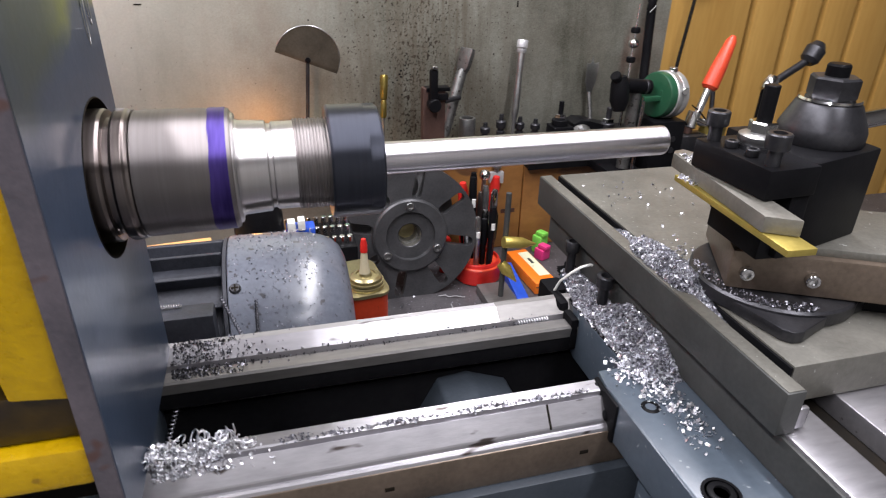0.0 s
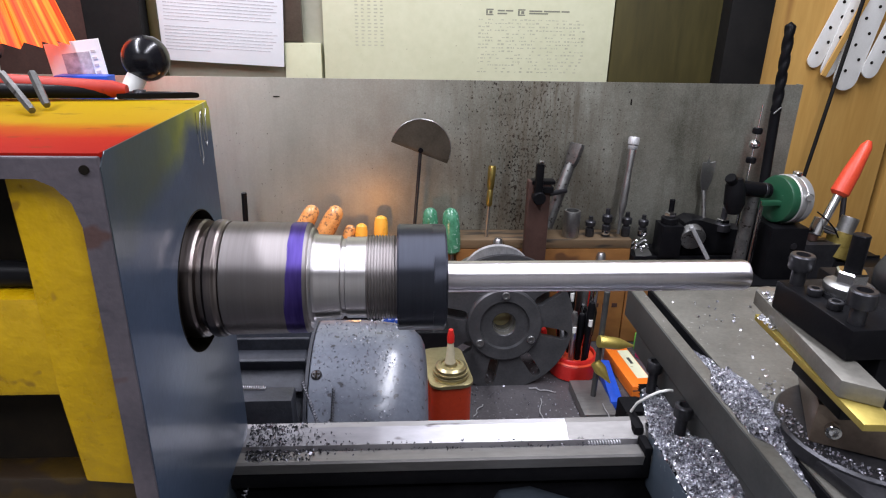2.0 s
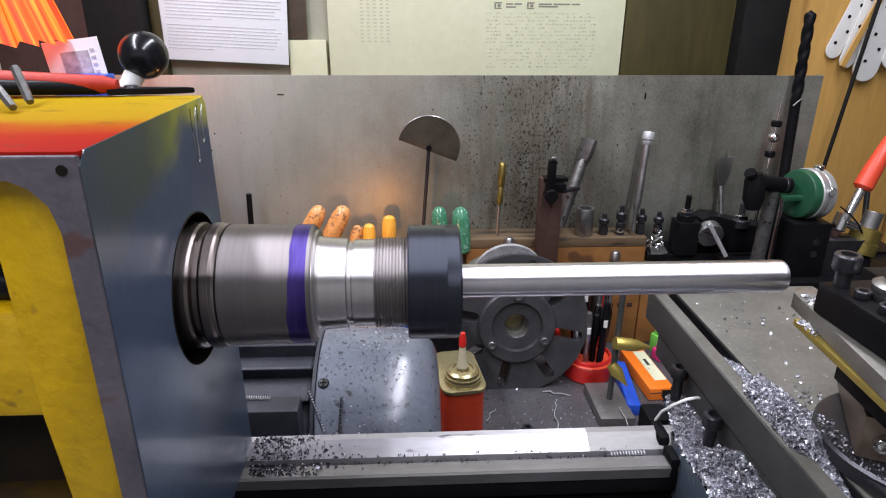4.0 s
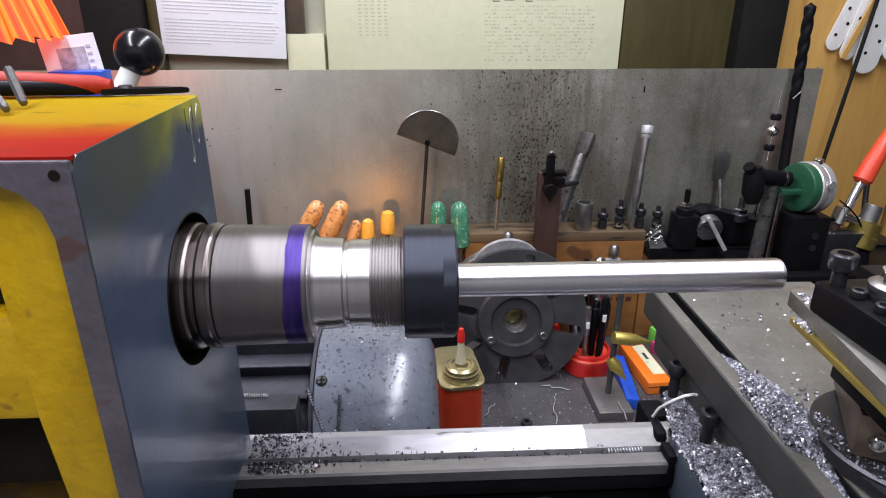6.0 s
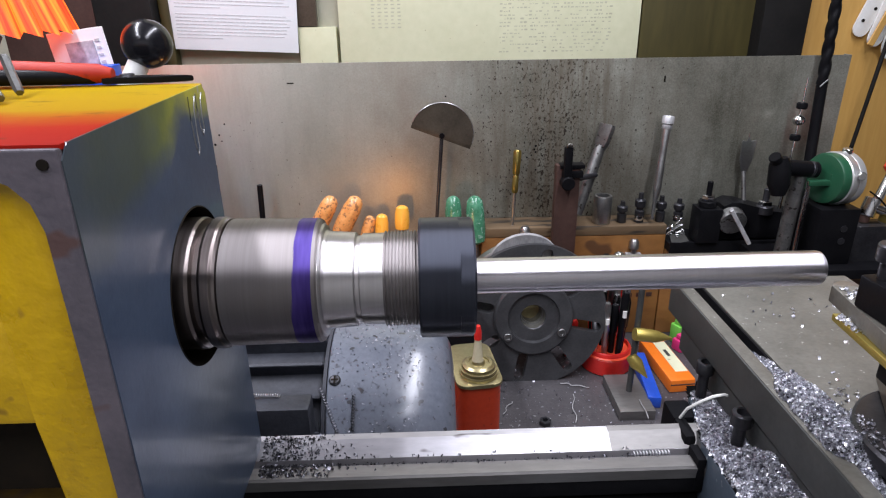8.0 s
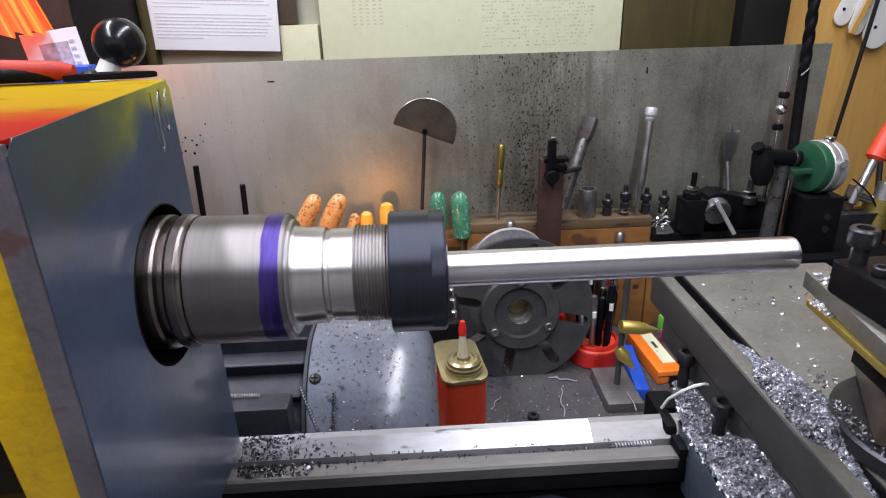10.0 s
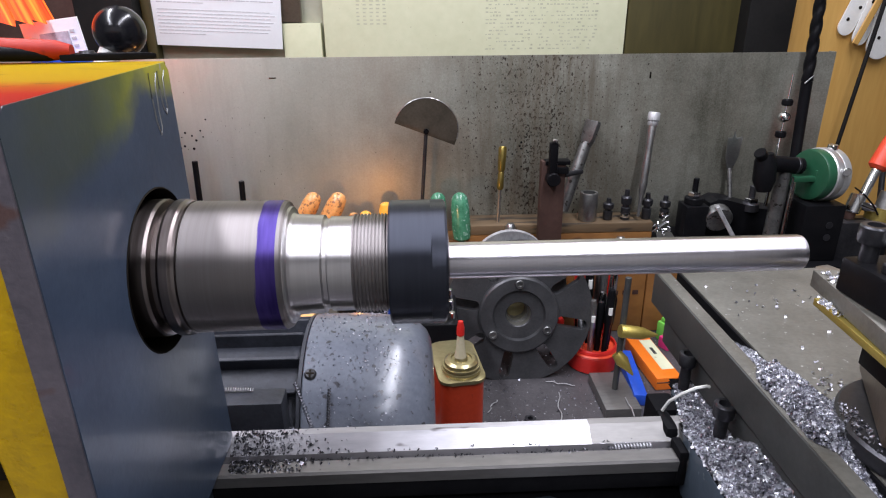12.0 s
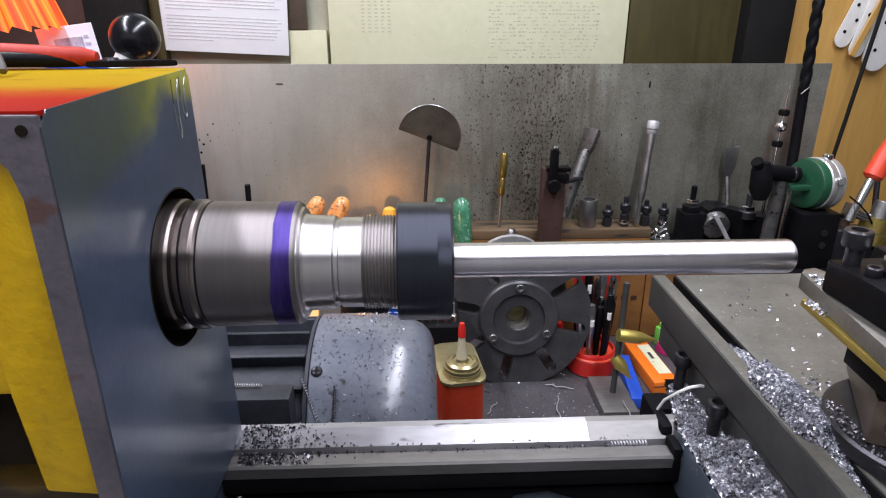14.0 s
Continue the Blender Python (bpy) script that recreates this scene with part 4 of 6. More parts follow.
# ---- behind the lathe ----
def build_motor():
    mo = thing("electric_motor", "grey enamelled electric motor with cooling fins and speckled end bell", "motor")
    c = Matrix.Translation((0, 0.165, -0.218)) @ XAXIS
    part("end_bell", revolve([(-0.104, 0.088), (-0.104, 0.0905), (-0.103, 0.0915), (-0.085, 0.0917), (-0.065, 0.0914), (-0.048, 0.0903), (-0.034, 0.0884), (-0.023, 0.0855), (-0.014, 0.081), (-0.008, 0.075), (-0.0045, 0.067), (-0.003, 0.055), (-0.0025, 0.02)], 72, c), MOTOR, mo, "speckled grey end bell")
    part("stator", revolve([(-0.33, 0.078), (-0.105, 0.078)], 48, c), MOTORFIN, mo)
    for i in range(20):
        a = radians(18 * i + 4)
        m = Matrix.Translation((0, 0.165, -0.218)) @ Matrix.Rotation(a, 4, "X")
        part("fin", box(-0.33, -0.0016, 0.076, -0.109, 0.0016, 0.0895, 0.0006, 1, m), MOTORFIN, mo)
    part("flange", revolve([(-0.1085, 0.088), (-0.1075, 0.0905), (-0.1048, 0.0905)], 64, c), MOTORFIN, mo)
    part("junction_box", box(-0.24, 0.078, -0.19, -0.1125, 0.098, -0.1395, 0.002), MOTORFIN, mo)
    part("foot", box(-0.30, 0.10, -0.385, -0.03, 0.23, -0.3, 0.004), MOTORFIN, mo)
    d = Vector((0, 0.116 - 0.165, -0.141 + 0.218)).normalized()
    p = Vector((-0.098, 0.165, -0.218)) + d * 0.0912
    mm, _ = along(p, p + d)
    part("screw", join(revolve([(0, 0.0046), (0.001, 0.0046), (0.0022, 0.0034), (0.0026, 0.001)], 20, mm)), OXIDEGREY, mo)
    part("screw_cross", join(box(-0.003, -0.0006, 0.0024, 0.003, 0.0006, 0.0029, 0, 1, mm), box(-0.0006, -0.003, 0.0024, 0.0006, 0.003, 0.0029, 0, 1, mm)), DARKHOLE, mo)


def build_oil_can():
    ca = thing("oil_can", "red oblong oil can with a gold top and red-tipped spout", "oil can")
    raw = arc((0.012, -0.030), 0.012, -90, 0, 6) + arc((0.012, 0.030), 0.012, 0, 90, 6) + arc((-0.012, 0.030), 0.012, 90, 180, 6) + arc((-0.012, -0.030), 0.012, 180, 270, 6)
    body = [(0.026 + x * 0.992 - y * 0.122, 0.308 + x * 0.122 + y * 0.992) for x, y in raw]
    part("body", prism(body, -0.385, -0.256, "z"), CANRED, ca, "red painted tin")
    big = [(0.026 + (x - 0.026) * 1.07, 0.308 + (y - 0.308) * 1.05) for x, y in body]
    part("top_rim", prism(big, -0.2565, -0.2525, "z", 0.0012), GOLD, ca, "gold lacquered top")
    part("cap", revolve([(-0.253, 0.0205), (-0.2495, 0.0214), (-0.2475, 0.0214), (-0.2472, 0.0188), (-0.2460, 0.0188), (-0.2457, 0.0204), (-0.2435, 0.0204), (-0.2432, 0.0176), (-0.2418, 0.0176), (-0.2414, 0.0186), (-0.2395, 0.0182), (-0.2375, 0.0150), (-0.2370, 0.0115), (-0.2385, 0.0108), (-0.2385, 0.0075), (-0.2345, 0.006)], 36, Matrix.Translation((0.03, 0.288, 0)), sharp=True), GOLD, ca, "ribbed gold cap")
    part("nozzle", revolve([(-0.2348, 0.0068), (-0.23, 0.0055), (-0.207, 0.0034)], 20, Matrix.Translation((0.029, 0.288, 0))), CLEARPLASTIC, ca, "milky plastic spout")
    part("nozzle_tip", revolve([(-0.2085, 0.0042), (-0.2, 0.0042), (-0.1925, 0.0026)], 16, Matrix.Translation((0.029, 0.288, 0))), REDPLASTIC, ca, "red spout tip")


def build_faceplate():
    fp = thing("faceplate", "dark iron slotted lathe faceplate leaning upright on the bench", "faceplate", at=(0.1235, 0.478, -0.287))
    fp.matrix_world = Matrix.Translation((0.1235, 0.478, -0.287)) @ Matrix.Rotation(radians(-8), 4, "X")
    n, R, r = 96, 0.1045, 0.026
    flat = Matrix.Rotation(radians(90), 4, "X")
    # disc with radial slots, cut as an outline with holes
    bm = bmesh.new()
    edges = []

    def loop(pts):
        v = [bm.verts.new((x, 0, z)) for x, z in pts]
        edges.extend(bm.edges.new((v[i], v[(i + 1) % len(v)])) for i in range(len(v)))

    loop([(R * math.cos(2 * math.pi * i / n), R * math.sin(2 * math.pi * i / n)) for i in range(n)])
    loop([(r * math.cos(2 * math.pi * i / 40), r * math.sin(2 * math.pi * i / 40)) for i in range(40)])
    for i in range(8):
        a = radians(45 * i - 12)
        ca, sa = math.cos(a), math.sin(a)
        slot = [(0.063 + 0.0075 * math.cos(t), 0.0075 * math.sin(t)) for t in [radians(90 + 180 * k / 8) for k in range(9)]] + [(0.092 + 0.0075 * math.cos(t), 0.0075 * math.sin(t)) for t in [radians(-90 + 180 * k / 8) for k in range(9)]]
        loop([(u * ca - w * sa, u * sa + w * ca) for u, w in slot])
    bmesh.ops.triangle_fill(bm, edges=edges, use_beauty=True)
    g = bmesh.ops.extrude_face_region(bm, geom=bm.faces[:])
    bmesh.ops.translate(bm, vec=(0, 0.012, 0), verts=[q for q in g["geom"] if isinstance(q, bmesh.types.BMVert)])
    part("disc", bm, PLATE, fp, smooth=False)
    part("boss", revolve([(0.0, 0.056), (0.006, 0.0555), (0.0085, 0.053), (0.0088, 0.037), (0.003, 0.0355), (0.0025, 0.0185), (0.001, 0.0172)], 64, flat, False), PLATE, fp, "raised turned boss")
    part("bore", revolve([(0.001, 0.0172), (-0.014, 0.0168), (-0.014, 0.0140), (-0.030, 0.0135)], 48, flat, False), SLIDE, fp, "bare bored hole")
    part("bore_face", revolve([(-0.0312, 0.0005), (-0.030, 0.0136), (-0.0318, 0.0136)], 40, flat, False), GOLD, fp, "pale face seen through the bore")
    part("hub_thread", revolve([(-0.03, 0.0172), (-0.012, 0.0172), (-0.012, 0.0155), (-0.03, 0.0155)], 40, flat, False), TOOLGREY, fp)
    for a in (90, 215, 332):
        x, z = 0.0445 * math.cos(radians(a)), 0.046 * math.sin(radians(a))
        socket_screw(fp, "cap_screw", (x, -0.0085, z), 0.0058, 0.004, 0, TOOLGREY, (0, -1, 0))
    ba = thing("backing_plate", "second round grey iron plate standing behind the faceplate", "backing plate")
    part("disc", revolve([(0, 0.03), (0, 0.085), (0.002, 0.0875), (0.012, 0.0875), (0.014, 0.085)], 64, Matrix.Translation((0.112, 0.53, -0.272)) @ Matrix.Rotation(radians(98), 4, "X")), TOOLGREY, ba)
    part("rim_ring", revolve([(0, 0.03), (0.006, 0.03), (0.006, 0.052), (0, 0.052)], 48, Matrix.Translation((0.113, 0.512, -0.2225)) @ Matrix.Rotation(radians(98), 4, "X")), FROSTED, ba, "pale bare steel ring")


def build_bench_clutter():
    # steel block with a pin and brass points
    bl = thing("pin_block", "small steel block with an upright pin and brass points", "bench block", at=(0.247, 0.411, -0.385), turn=0)
    part("block", box(-0.0235, -0.043, 0, 0.0235, 0.043, 0.014, 0.0012), WAYDULL, bl, "grey steel block")
    part("pin", rod((0.0015, 0.003, 0.013), (0.0045, 0.006, 0.178), 0.0040), BARSIDE, bl)
    part("brass_point", spun((-0.002, 0.002, 0.070), (0.0185, -0.012, 0.044), [(0, 0.007), (0.35, 0.009), (1, 0.0008)]), BRASS, bl, "brass cone")
    part("brass_point", spun((-0.004, -0.0075, 0.109), (0.047, -0.0055, 0.100), [(0, 0.008), (0.02, 0.0086), (0.45, 0.0086), (0.6, 0.0078), (1, 0.001)]), BRASS, bl, "brass cone")
    # red round tool cup
    cup = thing("tool_cup", "round red plastic cup holding small steel tools", "tool cup", at=(0.241, 0.503, -0.385))
    part("cup", revolve([(0, 0.034), (0.002, 0.0365), (0.026, 0.037), (0.028, 0.035), (0.034, 0.0345), (0.036, 0.033), (0.036, 0.031), (0.02, 0.031)], 48), REDPLASTIC, cup, "red plastic cup")
    part("band", revolve([(0.0262, 0.0366), (0.028, 0.0372), (0.03, 0.0356)], 48), REDGRIP, cup)
    rng = random.Random(8)
    for i in range(13):
        a = i * 2.4
        q = 0.007 + 0.0185 * (i / 13) ** 0.5
        h = rng.uniform(0.1, 0.17)
        x, y = q * math.cos(a), q * math.sin(a)
        part("tool", spun((x, y, 0.021), (x * 1.25, y * 1.2, h), [(0, 0.004), (0.5, 0.0048), (0.52, 0.006), (0.93, 0.006), (1, 0.004)], 12), (CHROME, OXIDE, OXIDE, TOOLGREY)[i % 4], cup)
        if i % 3 == 1:
            part("tag", spun((x * 1.16, y * 1.14 - 0.0055, h * 0.72), (x * 1.16, y * 1.14 - 0.0055, h * 0.8), [(0, 0.003), (1, 0.003)], 10), WHITE, cup)
    rp = thing("red_pliers", "red-handled pliers standing behind the tool cup", "pliers")
    part("handle", spun((0.236, 0.556, -0.384), (0.224, 0.545, -0.238), [(0, 0.006), (0.3, 0.0085), (0.9, 0.0085), (1, 0.005)], 16), REDPLASTIC, rp, "red dipped handle")
    part("handle", spun((0.262, 0.556, -0.384), (0.280, 0.545, -0.232), [(0, 0.006), (0.3, 0.0085), (0.9, 0.0085), (1, 0.005)], 16), REDPLASTIC, rp, "red dipped handle")
    part("spring_ball", revolve([(-0.009 + 0.018 * i / 12, max(0.009 * math.sqrt(max(0, 1 - (1 - i / 6) ** 2)), 0.0003)) for i in range(13)], 24, Matrix.Translation((0.258, 0.540, -0.226))), CHROME, rp, "bright ball")
    part("spring", rod((0.251, 0.550, -0.384), (0.258, 0.541, -0.232), 0.0035), TOOLGREY, rp)
    bottle = thing("red_bottle", "small red plastic bottle standing behind the faceplate", "bottle", at=(0.194, 0.530, -0.385))
    part("body", revolve([(0, 0.0085), (0.002, 0.0095), (0.058, 0.0085), (0.062, 0.006)], 24), REDPLASTIC, bottle)
    # blue and orange cases
    blue = thing("blue_case", "flat blue plastic tool case", "case", at=(0.2845, 0.452, -0.385), turn=-7)
    part("case", box(-0.009, -0.06, 0, 0.009, 0.055, 0.017, 0.002), BLUE, blue)
    orange = thing("orange_case", "orange plastic box with a worn pale label lying on the bench", "case")
    m = pose(0.3245, 0.483, -0.375, 0, 0, 4)
    part("case", box(-0.0185, -0.057, -0.01, 0.0185, 0.057, 0.01, 0.003, 2, m), ORANGE, orange)
    part("lid_ridge", box(-0.0175, -0.0575, 0.0015, 0.0175, -0.0555, 0.0035, 0.0005, 1, m), DARKBROWN, orange)
    part("label", box(-0.002, -0.036, 0.0095, 0.0165, 0.045, 0.0106, 0.0003, 1, m), CREAM, orange, "worn pale label")
    part("worn_patch", box(0.004, 0.004, 0.0102, 0.009, 0.022, 0.0109, 0.0003, 1, m), BARSIDE, orange, "dirty rubbed patch")
    for nm, mat, lab, x, y, z, s in (("pink_holder", PINK, "pink plastic holder among the tools", 0.369, 0.538, -0.366, 0.010), ("green_holder", LIME, "lime green plastic holder among the tools", 0.374, 0.562, -0.353, 0.010)):
        h = thing(nm, lab, "holder", at=(x, y, -0.385), turn=25)
        part("body", box(-s, -s, 0, s, s, z + 0.385, 0.003), mat, h)
        part("top", box(-s * 0.7, -s * 1.3, z + 0.385, s * 0.7, s * 0.6, z + 0.385 + s * 0.8, 0.003), mat, h)
    # carton, blue clip and drill index behind the motor
    ct = thing("carton", "low orange-brown cardboard carton behind the motor", "carton", at=(-0.2, 0.37, -0.385), turn=6)
    part("box", box(-0.09, -0.045, 0, 0.06, 0.045, 0.15, 0.002), CARTON, ct)
    part("flap", box(-0.09, -0.075, 0.148, 0.06, -0.045, 0.151, 0.0008), CARTON, ct)
    wl = thing("work_lamp", "small lit work lamp with a warm bulb behind the motor", "lamp", at=(-0.085, 0.40, -0.385))
    part("base", revolve([(0, 0.035), (0.004, 0.034), (0.008, 0.01), (0.135, 0.008)], 32), OXIDE, wl)
    part("bulb", revolve([(0.135, 0.008), (0.145, 0.011), (0.151, 0.012)], 24), BULB, wl, "glowing warm bulb")
    # unseen half shade added to block the bulb's spill towards the lathe
    bm = bmesh.new()
    rows = []
    for z in (0.125, 0.185, 0.2):
        rr = 0.03 if z < 0.19 else 0.026
        rows.append([bm.verts.new((rr * math.cos(radians(a)), rr * math.sin(radians(a)), z)) for a in range(140, 401, 13)])
    for a, b in zip(rows, rows[1:]):
        for i in range(len(a) - 1):
            bm.faces.new((a[i], a[i + 1], b[i + 1], b[i]))
    part("shade", bm, OXIDE, wl, "added black half-round shade, keeps the bulb off the lathe side")
    cl = thing("blue_clamp", "small blue and white plastic clamp on the tool tray", "clamp", at=(-0.035, 0.40, -0.24))
    part("body", box(-0.018, -0.012, 0, 0.018, 0.012, 0.02, 0.003), BLUE, cl)
    part("pad", box(-0.016, -0.014, 0.016, -0.006, 0.002, 0.03, 0.002), WHITE, cl)
    part("pad", box(-0.003, -0.014, 0.018, 0.006, 0.002, 0.032, 0.002), WHITE, cl)
    di = thing("drill_index", "dark steel drill index full of bright shanks", "drill index", at=(0.0, 0.42, -0.385))
    part("case", box(-0.06, -0.035, 0, 0.035, 0.05, 0.135, 0.003), OXIDE, di)
    for i in range(9):
        for j in range(3):
            x, y = -0.052 + i * 0.0098, -0.022 + j * 0.024
            part("shank", rod((x, y, 0.134), (x, y, 0.146 + 0.004 * j), 0.0026 + 0.00015 * i, None, 10), CHROME, di)
    lo = thing("loose_swarf_wires", "fine bright swarf wires lying on the bench", "swarf", kind="stuff")
    w = []
    for x, y, a, n in ((0.1695, 0.395, 81, 0.062), (0.1815, 0.447, -19, 0.04), (0.08, 0.40, 60, 0.03)):
        p = [(x + n * (t - 0.5) * math.cos(radians(a)) + 0.002 * math.sin(9 * t), y + n * (t - 0.5) * math.sin(radians(a)), -0.3835 + 0.002 * math.sin(7 * t) ** 2) for t in [k / 10 for k in range(11)]]
        w.append(wire(p, 0.0007))
    part("wires", join(*w), FROSTED, lo)
    bw = thing("swarf_wire", "pale swarf wire lying across the steel block", "swarf")
    part("wire", wire([(0.2555, 0.391, -0.3695), (0.2545, 0.378, -0.3685), (0.2560, 0.366, -0.3692), (0.2540, 0.350, -0.3690)], 0.0008), FROSTED, bw)
    hn = thing("hex_nut", "small dark hexagon nut lying on the bench", "nut", at=(0.125, 0.366, -0.385), turn=12)
    part("nut", revolve([(0, 0.0036), (0, 0.0075), (0.0008, 0.008), (0.0058, 0.008), (0.0066, 0.0072), (0.0066, 0.0038), (0.001, 0.0036)], 6, None, False), OXIDEGREY, hn)


def grip(name, label, a, b, r, material, group, blade=None):
    t = thing(name, label, "screwdriver", group)
    part("grip", spun(a, b, [(0, r * 0.55), (0.06, r * 0.9), (0.3, r), (0.7, r * 0.96), (0.9, r * 0.8), (0.97, r * 0.5), (1, r * 0.15)], 20), material, t)
    if blade:
        part("blade", rod(a, blade, 0.003, None, 10), TOOLGREY, t)
    return t


def build_rack():
    rk = thing("tool_rack", "worn pine tool rack board along the splash sheet", "tool rack")
    part("top_board", box(0.06, 0.592, -0.212, 0.345, 0.643, -0.197, 0.002), SHELFWOOD, rk, "grimy pine shelf")
    part("front_board", box(0.06, 0.592, -0.384, 0.345, 0.606, -0.2125, 0.002), RACKWOOD, rk, "orange-brown pine front")
    part("left_board", box(-0.40, 0.60, -0.236, 0.0595, 0.643, -0.222, 0.002), RACKWOOD, rk)
    part("stencil", join(*[box(0.325 - 0.016 * i, 0.591, -0.318, 0.334 - 0.016 * i, 0.5925, -0.311, 0) for i in range(5)]), DARKBROWN, rk, "faded stencil")
    g = "screwdrivers in the rack"
    grip("screwdriver", "grubby orange screwdriver handle standing in the rack", (-0.193, 0.605, -0.2), (-0.163, 0.61, -0.146), 0.0135, AMBER, g, (-0.2, 0.605, -0.232))
    grip("screwdriver", "grubby orange screwdriver handle standing in the rack", (-0.158, 0.605, -0.206), (-0.126, 0.61, -0.147), 0.0145, AMBER, g, (-0.162, 0.605, -0.232))
    grip("screwdriver", "grubby orange screwdriver handle standing in the rack", (-0.118, 0.605, -0.212), (-0.107, 0.61, -0.178), 0.0095, AMBER, g, (-0.12, 0.605, -0.232))
    grip("screwdriver", "clean yellow-orange screwdriver handle in the rack", (-0.093, 0.605, -0.218), (-0.091, 0.61, -0.175), 0.0105, AMBERCLEAN, g, (-0.093, 0.605, -0.232))
    grip("screwdriver", "clean yellow-orange bulb-ended screwdriver handle", (-0.061, 0.605, -0.2), (-0.060, 0.61, -0.162), 0.0115, AMBERCLEAN, g, (-0.061, 0.605, -0.232))
    grip("screwdriver", "worn green screwdriver handle standing in the rack", (0.018, 0.6, -0.21), (0.0175, 0.605, -0.147), 0.013, GREENGLASS, g, (0.018, 0.6, -0.235))
    grip("screwdriver", "worn green screwdriver handle standing in the rack", (0.0535, 0.595, -0.221), (0.049, 0.6, -0.146), 0.0145, GREENGLASS, g, (0.054, 0.595, -0.25))
    dr = thing("brass_screwdriver", "slim screwdriver with a tarnished brass handle", "screwdriver", g)
    part("handle", spun((0.1115, 0.612, -0.147), (0.1155, 0.622, -0.083), [(0, 0.0035), (0.05, 0.0052), (0.38, 0.0046), (0.42, 0.0038), (0.46, 0.0056), (0.95, 0.0064), (1, 0.005)], 18), OLDBRASS, dr, "tarnished brass handle")
    part("blade", rod((0.1115, 0.612, -0.147), (0.109, 0.608, -0.199), 0.0024, None, 10), TOOLGREY, dr)
    # half-round disc on a stalk
    mo = thing("half_disc_gauge", "half-round brown steel disc on a thin stalk", "gauge")
    m = Matrix.Translation((0.0015, 0.598, -0.0525)) @ Matrix.Rotation(radians(21), 4, "Y")
    ring = arc((0, 0), 0.0455, 2, 178, 32)
    bm = prism(ring + [(-0.0455, -0.006), (0.0455, -0.006)], -0.0012, 0.0012, "y", 0.0004)
    bmesh.ops.transform(bm, matrix=m, verts=bm.verts)
    part("disc", bm, DISCBROWN, mo, "grey-brown oxidised disc")
    part("pivot", spun((0.0015, 0.595, -0.054), (0.0015, 0.599, -0.054), [(0, 0.004), (1, 0.004)], 16), OXIDE, mo)
    part("stalk", rod((-0.0105, 0.6, -0.222), (0.0015, 0.599, -0.054), 0.0027), OXIDEGREY, mo)
    rim = wire([m @ Vector((0.0455 * math.cos(a), -0.0012, 0.0455 * math.sin(a))) for a in [radians(4 + 172 * k / 30) for k in range(31)]], 0.0007, 5)
    part("rim", rim, TOOLGREY, mo, "bright worn rim")
    for x, z, h in ((-0.273, -0.223, 0.097), (-0.336, -0.223, 0.128)):
        pin = thing("punch", "short dark steel punch standing in the rack", "punch", "punches in the rack")
        part("rod", rod((x - 0.001, 0.612, z), (x + 0.002, 0.612, z + h), 0.0042), OXIDE, pin)
    # brown clamp bar with a lever
    cb = thing("clamp_bar", "rust-brown upright bar with a black cam lever", "clamp")
    part("bar", box(0.165, 0.572, -0.384, 0.2, 0.588, -0.095, 0.0015), DARKBROWN, cb, "rust-brown flat bar")
    part("lever", join(box(0.1735, 0.56, -0.122, 0.1855, 0.572, -0.066, 0.003), rod((0.180, 0.555, -0.118), (0.180, 0.5719, -0.118), 0.0098, None, 28)), OXIDE, cb, "black cam lever")
    part("lever_tip", box(0.1760, 0.5585, -0.0655, 0.1838, 0.57, -0.0605, 0.001), CHROME, cb)
    part("jaw", join(box(0.17, 0.57, -0.1, 0.206, 0.588, -0.094, 0.001), box(0.173, 0.566, -0.112, 0.203, 0.59, -0.103, 0.001)), OXIDE, cb)
    part("thumb_screw", rod((0.2, 0.58, -0.117), (0.23, 0.598, -0.117), 0.004), OXIDEGREY, cb)
    fs = thing("flat_scraper", "flat-ended grey steel bar tool leaning on the rack", "scraper")
    part("shank", spun((0.206, 0.6, -0.178), (0.2395, 0.62, -0.078), [(0, 0.0085), (0.9, 0.0088), (1, 0.007)], 18), OLDSTEEL, fs)
    mm, _ = along((0.2385, 0.62, -0.084), (0.250, 0.6265, -0.046))
    bm = prism([(-0.0075, 0), (0.0075, 0), (0.0115, 0.012), (0.0128, 0.034), (0.0120, 0.0385), (-0.0120, 0.0385), (-0.0128, 0.034), (-0.0115, 0.012)], -0.0045, 0.0035, "y", 0.0012)
    bmesh.ops.transform(bm, matrix=mm, verts=bm.verts)
    part("blade", bm, OLDSTEEL, fs, "flared flat blade")
    part("ground_lip", box(-0.0105, -0.0058, 0.007, 0.0105, -0.0044, 0.0115, 0.0006, 2, mm), TOOLGREY, fs, "bright ground lip")
    # sockets and collets along the shelf
    gs = "sockets on the rack shelf"
    for x, z, r in ((0.2475, -0.153, 0.0138),):
        s = thing("socket", "large grey steel socket on the rack shelf", "socket", gs, at=(x, 0.61, -0.197))
        part("body", revolve([(0, r * 0.93), (0.002, r), (0.042, r), (0.044, r * 0.95), (0.044, r * 0.7), (0.03, r * 0.66), (0.03, 0.001)], 32), TOOLGREY, s)
    for x, h, k in ((0.279, 0.034, 0), (0.306, 0.047, 1), (0.339, 0.041, 0), (0.367, 0.036, 2)):
        s = thing("boring_bar", "small dark cutter bit standing on the rack shelf", "cutter", gs, at=(x, 0.61, -0.197))
        part("body", revolve([(0, 0.0066), (0.001, 0.0072), (h * 0.40, 0.0072), (h * 0.43, 0.0052), (h * 0.52, 0.0052), (h * 0.53, 0.0078), (h * 0.58, 0.0082), (h * 0.74, 0.0082), (h * 0.77, 0.0072), (h * 0.8, 0.0040), (h, 0.0034)], 20), OXIDEGREY, s)
